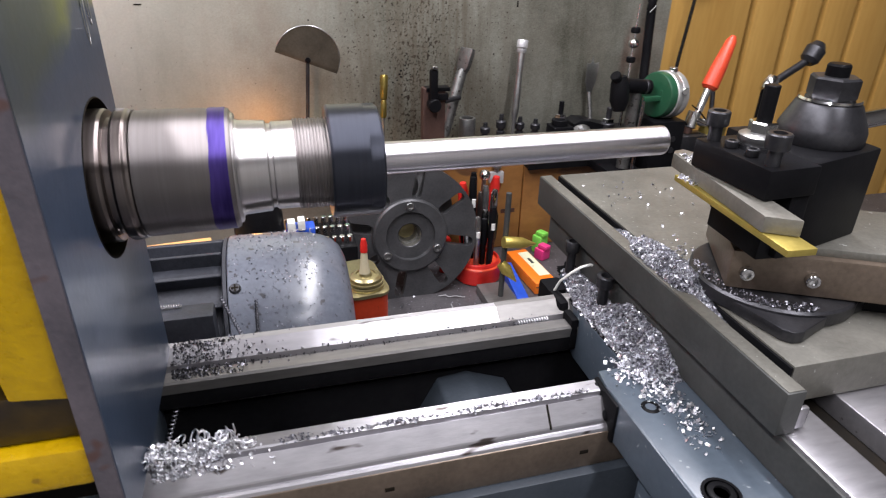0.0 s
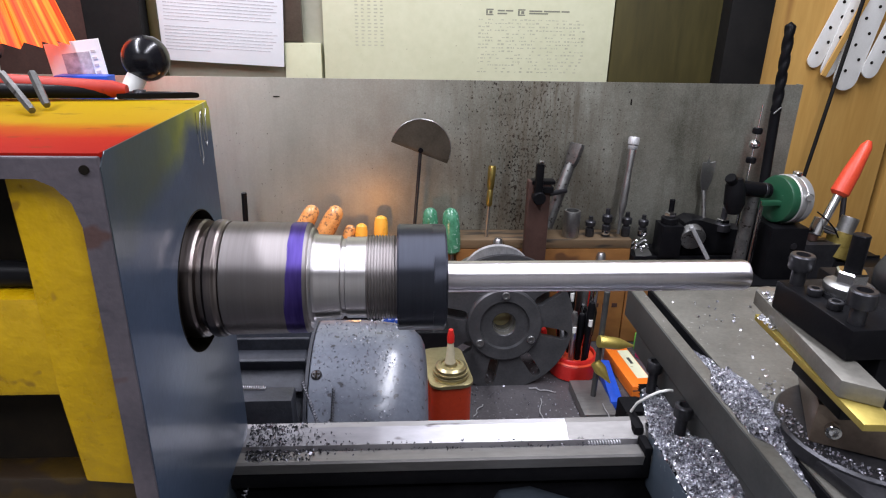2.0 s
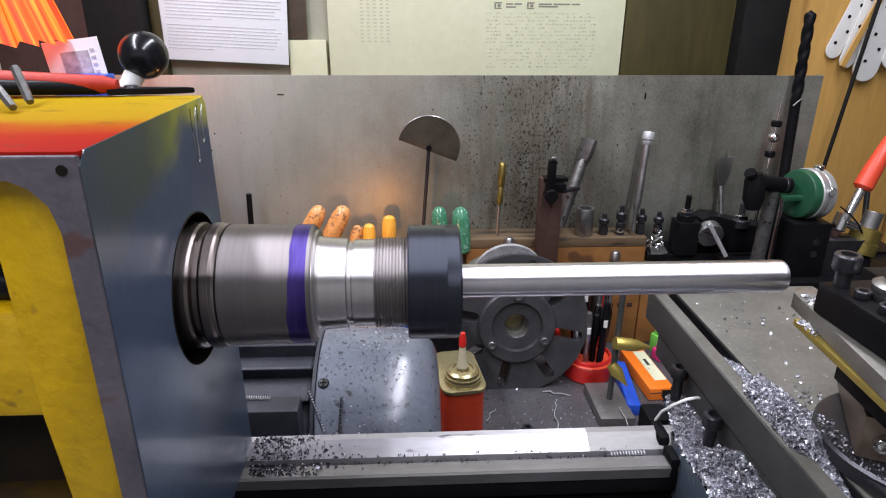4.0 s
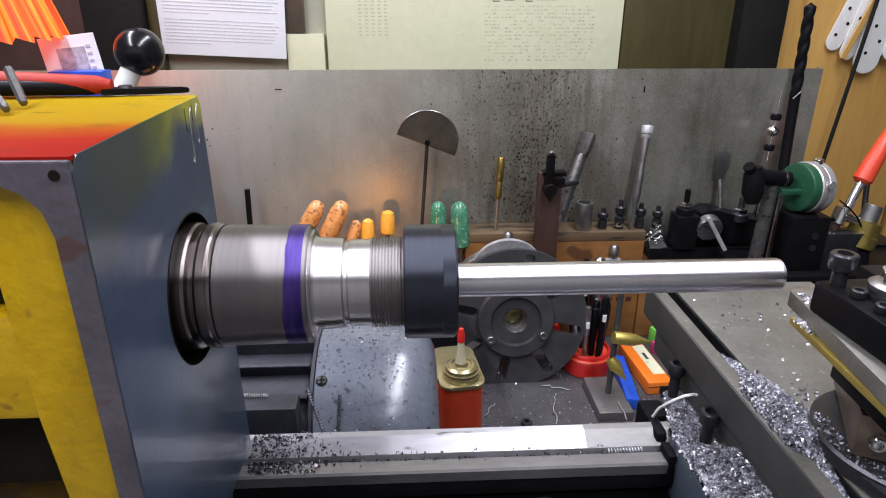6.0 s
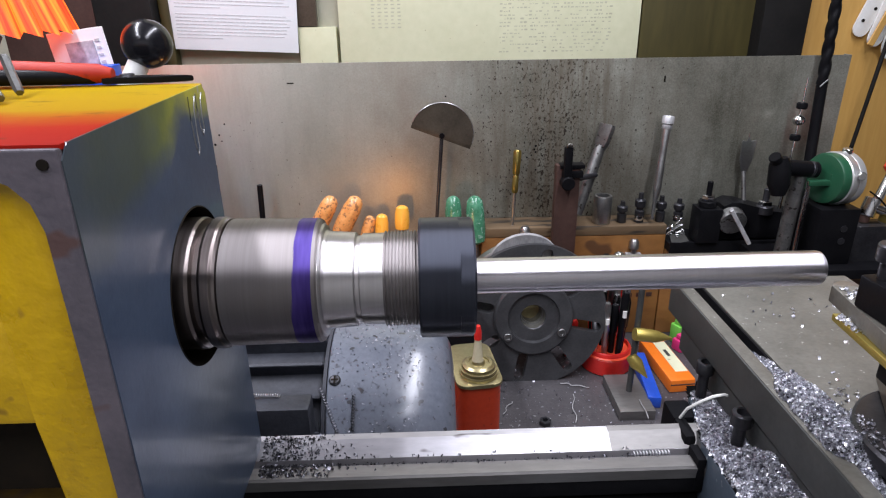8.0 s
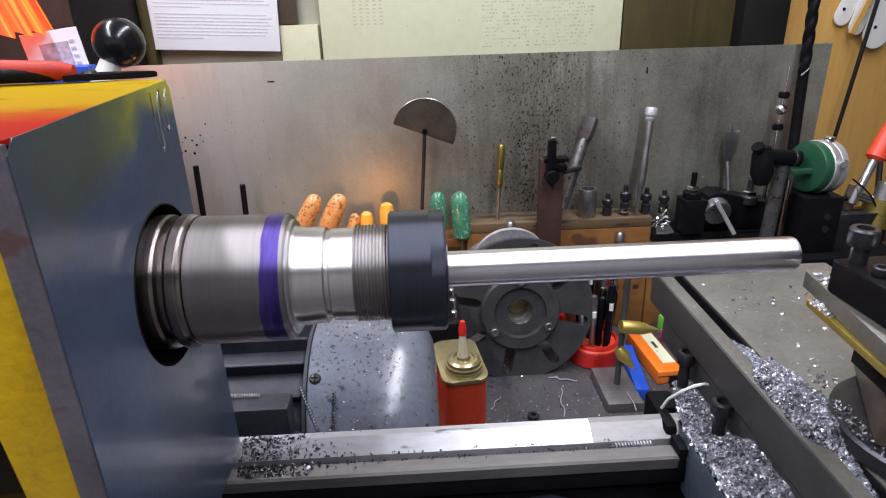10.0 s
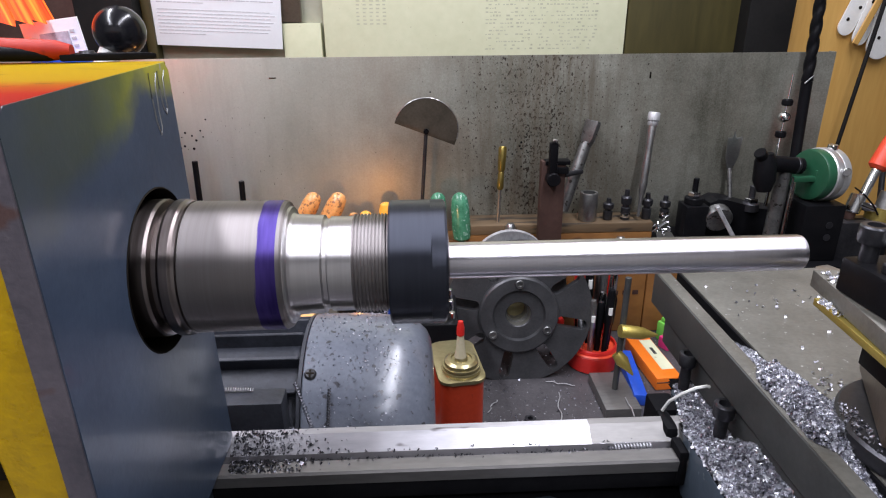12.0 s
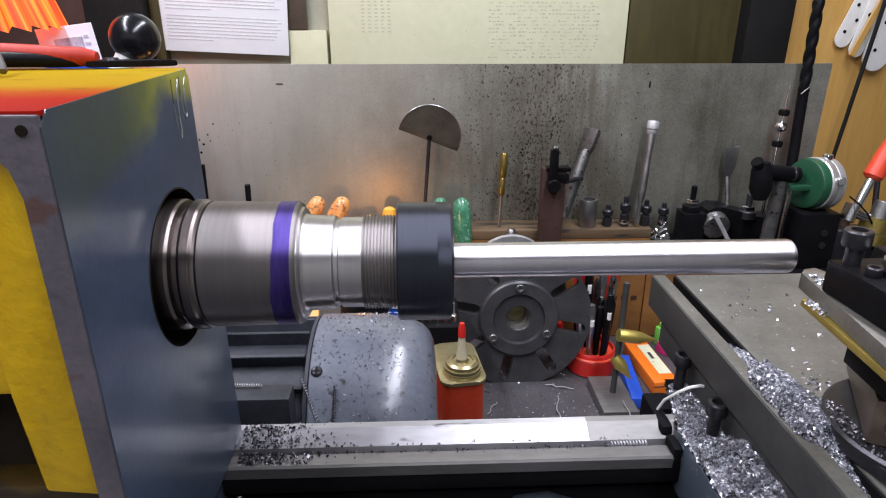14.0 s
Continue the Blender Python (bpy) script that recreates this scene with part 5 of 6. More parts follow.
        if k:
            part("bright_band", revolve([(0.004, 0.0073), (0.007, 0.0079), (0.011, 0.0073)], 20), CHROME, s)
    sw = thing("socket_wrench", "chromed knurled tap wrench leaning on the splash sheet", "wrench")
    part("handle", spun((0.323, 0.6, -0.19), (0.337, 0.621, -0.052), [(0, 0.0022), (0.2, 0.0030), (0.3, 0.0056), (0.36, 0.0063), (0.5, 0.0060), (0.56, 0.0066), (0.6, 0.0056), (0.75, 0.0054), (0.97, 0.0064), (1, 0.0056)], 20), TOOLGREY, sw, "knurled pale steel handle")
    part("cap", spun((0.3366, 0.6205, -0.056), (0.3388, 0.6235, -0.036), [(0, 0.0062), (0.1, 0.0076), (0.28, 0.0076), (0.33, 0.0066), (0.42, 0.0088), (0.9, 0.0088), (1, 0.0074)], 24), FROSTED, sw, "pale steel cap")
    # clip on the rack front
    for x, z in ((0.125, -0.215), (0.295, -0.24)):
        c = thing("rack_clip", "small grey knob on a clip at the rack front", "clip", "rack clips")
        part("knob", spun((x, 0.587, z - 0.001), (x + 0.001, 0.589, z + 0.022), [(0, 0.004), (0.3, 0.004), (0.35, 0.0078), (0.85, 0.0074), (1, 0.005)], 20), TOOLGREY, c)
        part("plate", box(x - 0.012, 0.583, z - 0.02, x + 0.012, 0.5915, z, 0.0012), FROSTED, c)
    # black tray with collet holders
    tr = thing("tool_tray", "black steel tray of collet holders beside the rack", "tray")
    part("tray", box(0.346, 0.578, -0.236, 0.76, 0.64, -0.222, 0.0015), OXIDE, tr)
    part("lip", box(0.346, 0.5745, -0.2375, 0.76, 0.5778, -0.2195, 0.0008), OXIDE, tr, "rolled black front lip")
    part("shelf", box(0.455, 0.47, -0.2375, 0.76, 0.574, -0.2235, 0.0015), OXIDE, tr, "black lower shelf")
    part("skirt", box(0.346, 0.59, -0.384, 0.75, 0.64, -0.2365, 0.001), RACKWOOD, tr, "pine front under the tray")
    hd = thing("collet_holder", "black square collet holder with a stud and nut", "collet holder")
    part("body", box(0.383, 0.568, -0.2193, 0.417, 0.602, -0.166, 0.002), OXIDE, hd)
    part("top_collar", revolve([(-0.166, 0.0125), (-0.165, 0.0135), (-0.157, 0.0135), (-0.156, 0.0125)], 24, Matrix.Translation((0.399, 0.585, 0))), OXIDE, hd)
    part("nut", revolve([(-0.156, 0.0085), (-0.155, 0.0092), (-0.148, 0.0092), (-0.147, 0.008)], 6, Matrix.Translation((0.399, 0.585, 0))), CHROME, hd, "bright hexagon nut")
    part("stud", rod((0.399, 0.585, -0.147), (0.399, 0.585, -0.127), 0.0042), OXIDE, hd)
    # bright scraps at the tray's end
    sc = thing("steel_scrap", "bent scraps of bright thin steel lying on the tray", "scrap")
    part("plate", prism([(0.348, 0.5755), (0.362, 0.5735), (0.376, 0.5790), (0.380, 0.6040), (0.358, 0.6120)], -0.2193, -0.2186, "z"), TOOLGREY, sc, "thin grey plate lying over the lip", smooth=False)
    rng = random.Random(31)
    for i in range(11):
        p = Vector((0.342 + rng.uniform(0, 0.03), 0.582 + rng.uniform(0, 0.02), -0.2165 + rng.random() * 0.018))
        q = p + Vector((rng.uniform(-0.012, 0.012), rng.uniform(-0.004, 0.004), rng.uniform(-0.002, 0.012)))
        part("curl", wire([p, p.lerp(q, 0.5) + Vector((0.002, 0, 0.003)), q], 0.0018, 6), CHROME, sc, "bright bent strip")
    dk = thing("grey_disc", "round grey disc with a steel key across it", "disc")
    part("disc", spun((0.4335, 0.566, -0.187), (0.4345, 0.580, -0.183), [(0, 0.019), (0.1, 0.020), (1, 0.020)], 32), OLDSTEEL, dk)
    mm, _ = along((0.4555, 0.553, -0.214), (0.4235, 0.563, -0.161))
    part("key", box(-0.005, -0.003, 0, 0.007, 0.003, 0.060, 0.001, 1, mm), FROSTED, dk)
    hb = thing("holder_wedge", "black wedge-shaped tool holder standing on the tray", "tool holder")
    part("block", prism([(0.425, -0.2193), (0.425, -0.166), (0.437, -0.160), (0.452, -0.162), (0.502, -0.176), (0.55, -0.182), (0.55, -0.2193)], 0.584, 0.622, "y", 0.002), OXIDE, hb)
    part("washer", revolve([(-0.180, 0.0125), (-0.169, 0.0125), (-0.168, 0.0115)], 28, Matrix.Translation((0.490, 0.59, 0))), OXIDEGREY, hb)
    part("nut", revolve([(-0.168, 0.0098), (-0.167, 0.0105), (-0.161, 0.0105), (-0.160, 0.009)], 6, Matrix.Translation((0.490, 0.59, 0))), CHROME, hb, "bright hexagon nut")
    part("stud", rod((0.490, 0.59, -0.160), (0.490, 0.59, -0.142), 0.0048), OXIDEGREY, hb)
    hk = thing("holder_block", "black square tool holder block with two socket holes", "tool holder")
    part("block", box(0.512, 0.49, -0.2233, 0.568, 0.55, -0.142, 0.002), OXIDE, hk)
    for z in (-0.170, -0.188):
        part("socket_hole", spun((0.549, 0.4885, z), (0.549, 0.4903, z), [(0, 0.0048), (0.9, 0.0048), (1, 0.004)], 16), OXIDEGREY, hk, "recessed socket screw")
    kp = thing("key_plate", "dark oval steel plate with a slot lying on the shelf", "plate", at=(0.602, 0.515, -0.2233))
    part("plate", prism(arc((0.020, 0), 0.016, -90, 90, 10) + arc((-0.020, 0), 0.016, 90, 270, 10), 0.0, 0.052, "z", 0.001), OXIDEGREY, kp)
    part("slot", box(-0.014, -0.004, 0.0515, 0.014, 0.004, 0.0525, 0.0004), DARKHOLE, kp)
    # spade bit
    sb = thing("spade_bit", "dim flat steel spade bit standing against the splash sheet", "spade bit")
    part("shank", rod((0.4705, 0.612, -0.181), (0.4700, 0.632, -0.126), 0.0034, None, 12), OLDSTEEL, sb)
    part("blade", prism([(0.4665, -0.128), (0.4735, -0.128), (0.4800, -0.108), (0.4825, -0.080), (0.4812, -0.0765), (0.4725, -0.079), (0.4695, -0.066), (0.4675, -0.079), (0.4605, -0.0775), (0.4600, -0.081), (0.4605, -0.108)], 0.6305, 0.6325, "y", 0.0004), TOOLGREY, sb)
    # indicator stem
    st = thing("indicator_stem", "thin steel stem with black clamps and a bright ball", "indicator stem")
    low, top = Vector((0.517, 0.598, -0.2190)), Vector((0.5365, 0.622, 0.016))

    def on_stem(z):
        return low.lerp(top, (z - low.z) / (top.z - low.z))

    part("stem", rod(low, top, 0.0030, 0.0012), CHROME, st)
    for z in (-0.070, -0.024):
        part("clamp", spun(on_stem(z - 0.005), on_stem(z + 0.005), [(0, 0.006), (0.2, 0.0078), (0.8, 0.0078), (1, 0.006)], 16), OXIDE, st)
    part("ball", spun(on_stem(-0.053), on_stem(-0.037), [(i / 12, max(0.0088 * math.sqrt(max(0, 1 - (1 - i / 6) ** 2)), 0.0003)) for i in range(13)], 24), CHROME, st)
    # long twist drill
    dl = thing("long_drill", "long black twist drill leaning against the wall", "drill bit")
    part("shank", rod((0.549, 0.588, -0.2190), (0.5575, 0.620, 0.006), 0.0076, 0.0076), OXIDE, dl)
    part("bright_nick", rod((0.549, 0.6105, 0.004), (0.561, 0.6125, 0.014), 0.0012), OLDSTEEL, dl, "bare bright nick above the shank")
    bm = bmesh.new()
    seg, n = 14, 60
    m, length = along((0.5575, 0.620, 0.006), (0.5625, 0.636, 0.138))
    rings = []
    for i in range(n + 1):
        t = i / n
        tw = t * 2 * math.pi * 2.6
        ring = []
        for k in range(seg):
            a = 2 * math.pi * k / seg
            r = 0.0083 * (0.70 + 0.30 * abs(math.cos(a)) ** 0.6) * (1 if t < 0.96 else max(0.1, (1 - t) / 0.04))
            ring.append(bm.verts.new((r * math.cos(a + tw), r * math.sin(a + tw), t * length)))
        rings.append(ring)
    for a, b in zip(rings, rings[1:]):
        for k in range(seg):
            bm.faces.new((a[k], a[(k + 1) % seg], b[(k + 1) % seg], b[k]))
    bm.faces.new(rings[0][::-1])
    bm.faces.new(rings[-1])
    bmesh.ops.transform(bm, matrix=m, verts=bm.verts)
    part("fluted_end", bm, OXIDE, dl)
    # dial indicator on a black arm
    di = thing("dial_indicator", "round dial indicator with a green body on a black arm", "dial indicator")
    ax0, ax1 = Vector((0.521, 0.518, -0.106)), Vector((0.559, 0.527, -0.108))
    part("green_body", spun(ax0, ax0.lerp(ax1, 0.40), [(0, 0.001), (0.02, 0.028), (0.10, 0.0335), (0.3, 0.0352), (1, 0.0352)], 48), GREENPAINT, di, "green enamelled back")
    part("bezel", spun(ax0.lerp(ax1, 0.36), ax1, [(0, 0.0356), (0.06, 0.0368), (0.45, 0.0368), (0.5, 0.0360), (0.55, 0.0368), (0.92, 0.0366), (1, 0.034)], 48), LENS, di, "pale silver bezel")
    part("rim_screw", rod((0.551, 0.522, -0.0735), (0.551, 0.5215, -0.0655), 0.0065), CHROME, di, "bright rim screw")
    part("rim_screw", rod((0.554, 0.492, -0.095), (0.553, 0.484, -0.094), 0.0055), CHROME, di, "bright rim screw")
    part("stem_foot", rod((0.548, 0.521, -0.1425), (0.548, 0.520, -0.156), 0.0042), CHROME, di)
    part("arm", join(rod((0.462, 0.515, -0.088), (0.512, 0.520, -0.094), 0.0112), spun((0.460, 0.512, -0.126), (0.456, 0.515, -0.074), [(0, 0.0095), (0.3, 0.0150), (0.8, 0.0140), (1, 0.0100)], 20), rod((0.452, 0.512, -0.080), (0.443, 0.508, -0.071), 0.008)), OXIDE, di, "black clamp arm")
    part("arm_ring", rod((0.500, 0.5185, -0.0925), (0.5055, 0.519, -0.0932), 0.0117), OXIDEGREY, di)
    part("support_post", rod((0.486, 0.520, -0.2235), (0.491, 0.522, -0.100), 0.0098), OLDSTEEL, di)
    part("scale_rod", rod((0.4965, 0.506, -0.2235), (0.4985, 0.508, -0.106), 0.0034), CHROME, di, "bright scale rod")
    part("link", join(box(0.496, 0.503, -0.112, 0.530, 0.512, -0.105, 0.001), box(0.524, 0.503, -0.116, 0.530, 0.512, -0.096, 0.001)), GREENPAINT, di, "green link bar")
    # red handled cable tool and brass fitting
    rh = thing("red_handled_tool", "tool with a bright red tapered handle against the boards", "hand tool")
    part("grip", spun((0.631, 0.535, -0.105), (0.668, 0.548, -0.025), [(0, 0.009), (0.05, 0.0135), (0.4, 0.0125), (0.9, 0.0085), (1, 0.004)], 20), REDGRIP, rh, "red handle")
    part("shank", rod((0.610, 0.525, -0.150), (0.631, 0.535, -0.105), 0.0062), CHROME, rh)
    part("fitting", join(rod((0.599, 0.522, -0.163), (0.608, 0.526, -0.138), 0.0105), rod((0.606, 0.520, -0.150), (0.628, 0.518, -0.158), 0.0066)), CHROME, rh, "bright union fitting")
    part("stand", rod((0.588, 0.518, -0.2235), (0.598, 0.522, -0.162), 0.0075), DARKBROWN, rh)
    bf = thing("brass_fitting", "turned brass fitting with a grey steel stub", "fitting")
    part("body", spun((0.634, 0.515, -0.199), (0.645, 0.521, -0.160), [(0, 0.019), (0.05, 0.0225), (0.45, 0.0225), (0.5, 0.0205), (0.95, 0.0205), (1, 0.018)], 32), OLDBRASS, bf)
    part("stub", spun((0.645, 0.521, -0.160), (0.652, 0.524, -0.136), [(0, 0.0125), (0.95, 0.0125), (1, 0.0115)], 24), TOOLGREY, bf)
    part("foot", revolve([(-0.2233, 0.021), (-0.199, 0.018)], 24, Matrix.Translation((0.634, 0.515, 0))), OXIDE, bf)
    part("lead", wire([(0.580, 0.500, -0.120), (0.594, 0.497, -0.130), (0.610, 0.497, -0.145), (0.622, 0.500, -0.160)], 0.0012), OXIDE, bf)
    # knobbed lever far along the wall
    kl = thing("knobbed_lever", "dark lever with a round knob and bright pivot", "lever")
    part("knob", spun((0.876, 0.6, -0.083), (0.898, 0.605, -0.050), [(0, 0.010), (0.2, 0.0165), (0.7, 0.0175), (1, 0.010)], 24), OXIDEGREY, kl, "dark ribbed knob")
    part("arm", rod((0.810, 0.6, -0.118), (0.880, 0.602, -0.077), 0.0068), OXIDEGREY, kl)
    part("pivot", spun((0.798, 0.596, -0.128), (0.814, 0.600, -0.106), [(0, 0.010), (0.3, 0.013), (0.7, 0.013), (1, 0.010)], 24), CHROME, kl, "bright pivot boss")
    part("post", rod((0.800, 0.6, -0.384), (0.804, 0.6, -0.12), 0.009), OXIDE, kl)
    # thin rod leaning on the boards
    rl = thing("thin_rod", "thin dark rod leaning against the pine boards", "rod")
    part("rod", rod((0.655, 0.53, -0.222), (0.662, 0.57, -0.08), 0.004), OXIDEGREY, rl)
    rb = thing("hanging_rod", "long thin black rod standing before the pine boards", "rod")
    part("rod", rod((0.747, 0.832, -0.384), (0.850, 0.832, 0.600), 0.0036), BLACKPOST, rb)
    # white tool holders hanging at the boards
    wh = thing("hanging_plates", "white slotted plastic plates hanging on the pine boards", "hanging plates")
    for k, (x0, z0, tilt, w, l) in enumerate(((0.762, 0.068, 19, 0.015, 0.20), (0.789, 0.050, 13, 0.014, 0.22), (0.826, 0.036, 10, 0.024, 0.22), (0.868, 0.052, 16, 0.016, 0.2))):
        m = pose(x0, 0.866 - 0.004 * k, z0, 0, tilt, 0)
        bm = prism(arc((0, 0), w, 180, 360, 12) + arc((0, l), w, 0, 180, 12), -0.0016, 0.0016, "y", 0.0005)
        bmesh.ops.transform(bm, matrix=m, verts=bm.verts)
        pl = part("plate", bm, WHITE, wh, "white plate with rounded ends")
        for j in range(7):
            c = Vector((w * (0.42 if j % 2 else -0.3), 0, 0.012 + j * 0.024))
            part("hole", spun(m @ (c + Vector((0, -0.0024, 0))), m @ (c + Vector((0, -0.0012, 0))), [(0, 0.003), (1, 0.003)], 12), DARKHOLE, pl)
    part("wood_strip", box(-0.006, -0.002, -0.07, 0.006, 0.002, 0.09, 0.001, 1, pose(0.797, 0.848, 0.105, 0, 20, 0)), WALLWOOD, wh)
    part("peg", rod((0.845, 0.835, 0.215), (0.845, 0.872, 0.217), 0.006), OXIDE, wh)


def build_headstock_top_clutter():
    # red handled snips lying on the headstock
    pl = thing("snips", "red-handled snips lying on the headstock top", "snips")
    part("handle", spun((-0.34, 0.04, 0.1085), (-0.186, 0.043, 0.1015), [(0, 0.0052), (0.4, 0.0056), (0.95, 0.0050), (1, 0.003)], 18), SNIPRED, pl, "worn red handle")
    part("handle", spun((-0.33, 0.022, 0.1035), (-0.19, 0.043, 0.1), [(0, 0.0045), (0.4, 0.0045), (0.95, 0.0036), (1, 0.0025)], 18), OXIDE, pl)
    bm = prism([(-0.191, 0.039), (-0.19, 0.050), (-0.16, 0.051), (-0.1462, 0.0485), (-0.16, 0.0455)], 0.0965, 0.1, "z", 0.0009)
    part("jaw", bm, OXIDE, pl, "black steel jaws")
    part("pivot", revolve([(0.1, 0.004), (0.1012, 0.0035)], 16, Matrix.Translation((-0.18, 0.0455, 0))), OXIDEGREY, pl)
    for a, b in (((-0.236, 0.012, 0.113), (-0.209, -0.016, 0.0985)), ((-0.224, 0.018, 0.113), (-0.2105, 0.001, 0.0985))):
        h = thing("allen_key", "bright steel hex key leaning on the snips", "hex key", "hex keys on the headstock")
        part("key", spun(a, b, [(0, 0.0022), (0.9, 0.0022), (1, 0.0018)], 6), OLDSTEEL, h)
    # lit orange lampshade at the left end
    la = thing("desk_lamp", "lit desk lamp with a pleated orange shade", "lamp")
    bm = bmesh.new()
    n = 60
    rows = []
    for z, r in ((0.33, 0.045), (0.22, 0.075), (0.105, 0.112)):
        rows.append([bm.verts.new((-0.535 + (r + 0.011 * (i % 2)) * math.cos(2 * math.pi * i / n), 0.44 + (r + 0.011 * (i % 2)) * math.sin(2 * math.pi * i / n), z - 0.006 * (i % 2) * (z < 0.2))) for i in range(n)])
    for a, b in zip(rows, rows[1:]):
        for i in range(n):
            bm.faces.new((a[i], a[(i + 1) % n], b[(i + 1) % n], b[i]))
    part("shade", bm, SHADE, la, "glowing pleated orange shade", smooth=False)
    part("bulb", revolve([(0.12, 0.012), (0.14, 0.028), (0.17, 0.03), (0.2, 0.015)], 24, Matrix.Translation((-0.535, 0.44, 0))), BULB, la, "glowing warm bulb")
    part("stem", rod((-0.535, 0.44, -0.385), (-0.535, 0.44, 0.125), 0.008), OXIDE, la)
    part("base", revolve([(-0.385, 0.07), (-0.375, 0.068), (-0.368, 0.02)], 32, Matrix.Translation((-0.535, 0.44, 0))), OXIDE, la)
    part("guard", wire([(-0.53 + 0.1 * math.cos(t), 0.34 + 0.02 * math.sin(3 * t), 0.095 + 0.012 * math.sin(t * 2)) for t in [k / 10 * 3.1 for k in range(11)]], 0.003), OXIDE, la)
    cd = thing("printed_card", "white printed card standing behind the headstock", "card")
    m = pose(-0.405, 0.46, 0.085, 0, -7, 0)
    part("card", box(-0.04, -0.0008, -0.10, 0.024, 0.0008, 0.019, 0.0002, 1, m), PAPER, cd)
    part("picture_patch", box(-0.022, -0.0016, -0.030, 0.010, -0.0006, 0.006, 0, 1, m), PICTURE, cd, "lilac-grey printed picture")
    bars = [box(0.012, -0.0016, 0.004 - 0.008 * i, 0.017, -0.0006, 0.007 - 0.008 * i, 0, 1, m) for i in range(4)]
    for b in bars:
        part("print_bar", b, INK, cd)
    sd = thing("card_stand", "blue block holding the printed card upright", "card stand")
    part("block", box(-0.43, 0.435, -0.385, -0.37, 0.458, 0.066, 0.001), BLUE, sd)


# ---- swarf: loose turnings, one object for each heap ----
def flakes(name, label, spots, material, seed, size=(0.0009, 0.0022)):
    """spots: points on which a small curled flake is laid."""
    rng = random.Random(seed)
    verts, faces = [], []
    for p in spots:
        s = rng.uniform(*size)
        q = Euler((rng.uniform(-1.1, 1.1), rng.uniform(-1.1, 1.1), rng.uniform(0, 6.28))).to_quaternion()
        curl = rng.uniform(0.5, 1.6)
        w = s * rng.uniform(0.35, 0.8)
        b = len(verts)
        for k in range(4):
            a = (k / 3 - 0.5) * 2 * curl
            x, z = s * math.sin(a) / curl * 1.2, s * (1 - math.cos(a)) / curl
            for y in (-w, w):
                v = q @ Vector((x, y, z))
                verts.append((p[0] + v.x, p[1] + v.y, p[2] + v.z + s * 0.4))
        for k in range(3):
            faces.append((b + 2 * k, b + 2 * k + 1, b + 2 * k + 3, b + 2 * k + 2))
    me = bpy.data.meshes.new(name)
    me.from_pydata(verts, [], faces)
    me.materials.append(material)
    ob = new(name, me)
    return tagged(ob, label, "swarf", kind="stuff")


def heap(name, label, x0, x1, y0, y1, height, material, nx=24, ny=60, low=-0.1474):
    """A lumpy mound that carries the flakes; its dark colour is the shade between them."""
    bm = bmesh.new()
    grid = [[bm.verts.new((x0 + (x1 - x0) * i / nx, y0 + (y1 - y0) * j / ny, height(x0 + (x1 - x0) * i / nx, y0 + (y1 - y0) * j / ny))) for i in range(nx + 1)] for j in range(ny + 1)]
    for j in range(ny):
        for i in range(nx):
            four = (grid[j][i], grid[j][i + 1], grid[j + 1][i + 1], grid[j + 1][i])
            if max(v.co.z for v in four) > low:
                bm.faces.new(four)
    bmesh.ops.delete(bm, geom=[v for v in bm.verts if not v.link_faces], context="VERTS")
    return solo(name, bm, material, label, "swarf", kind="stuff")


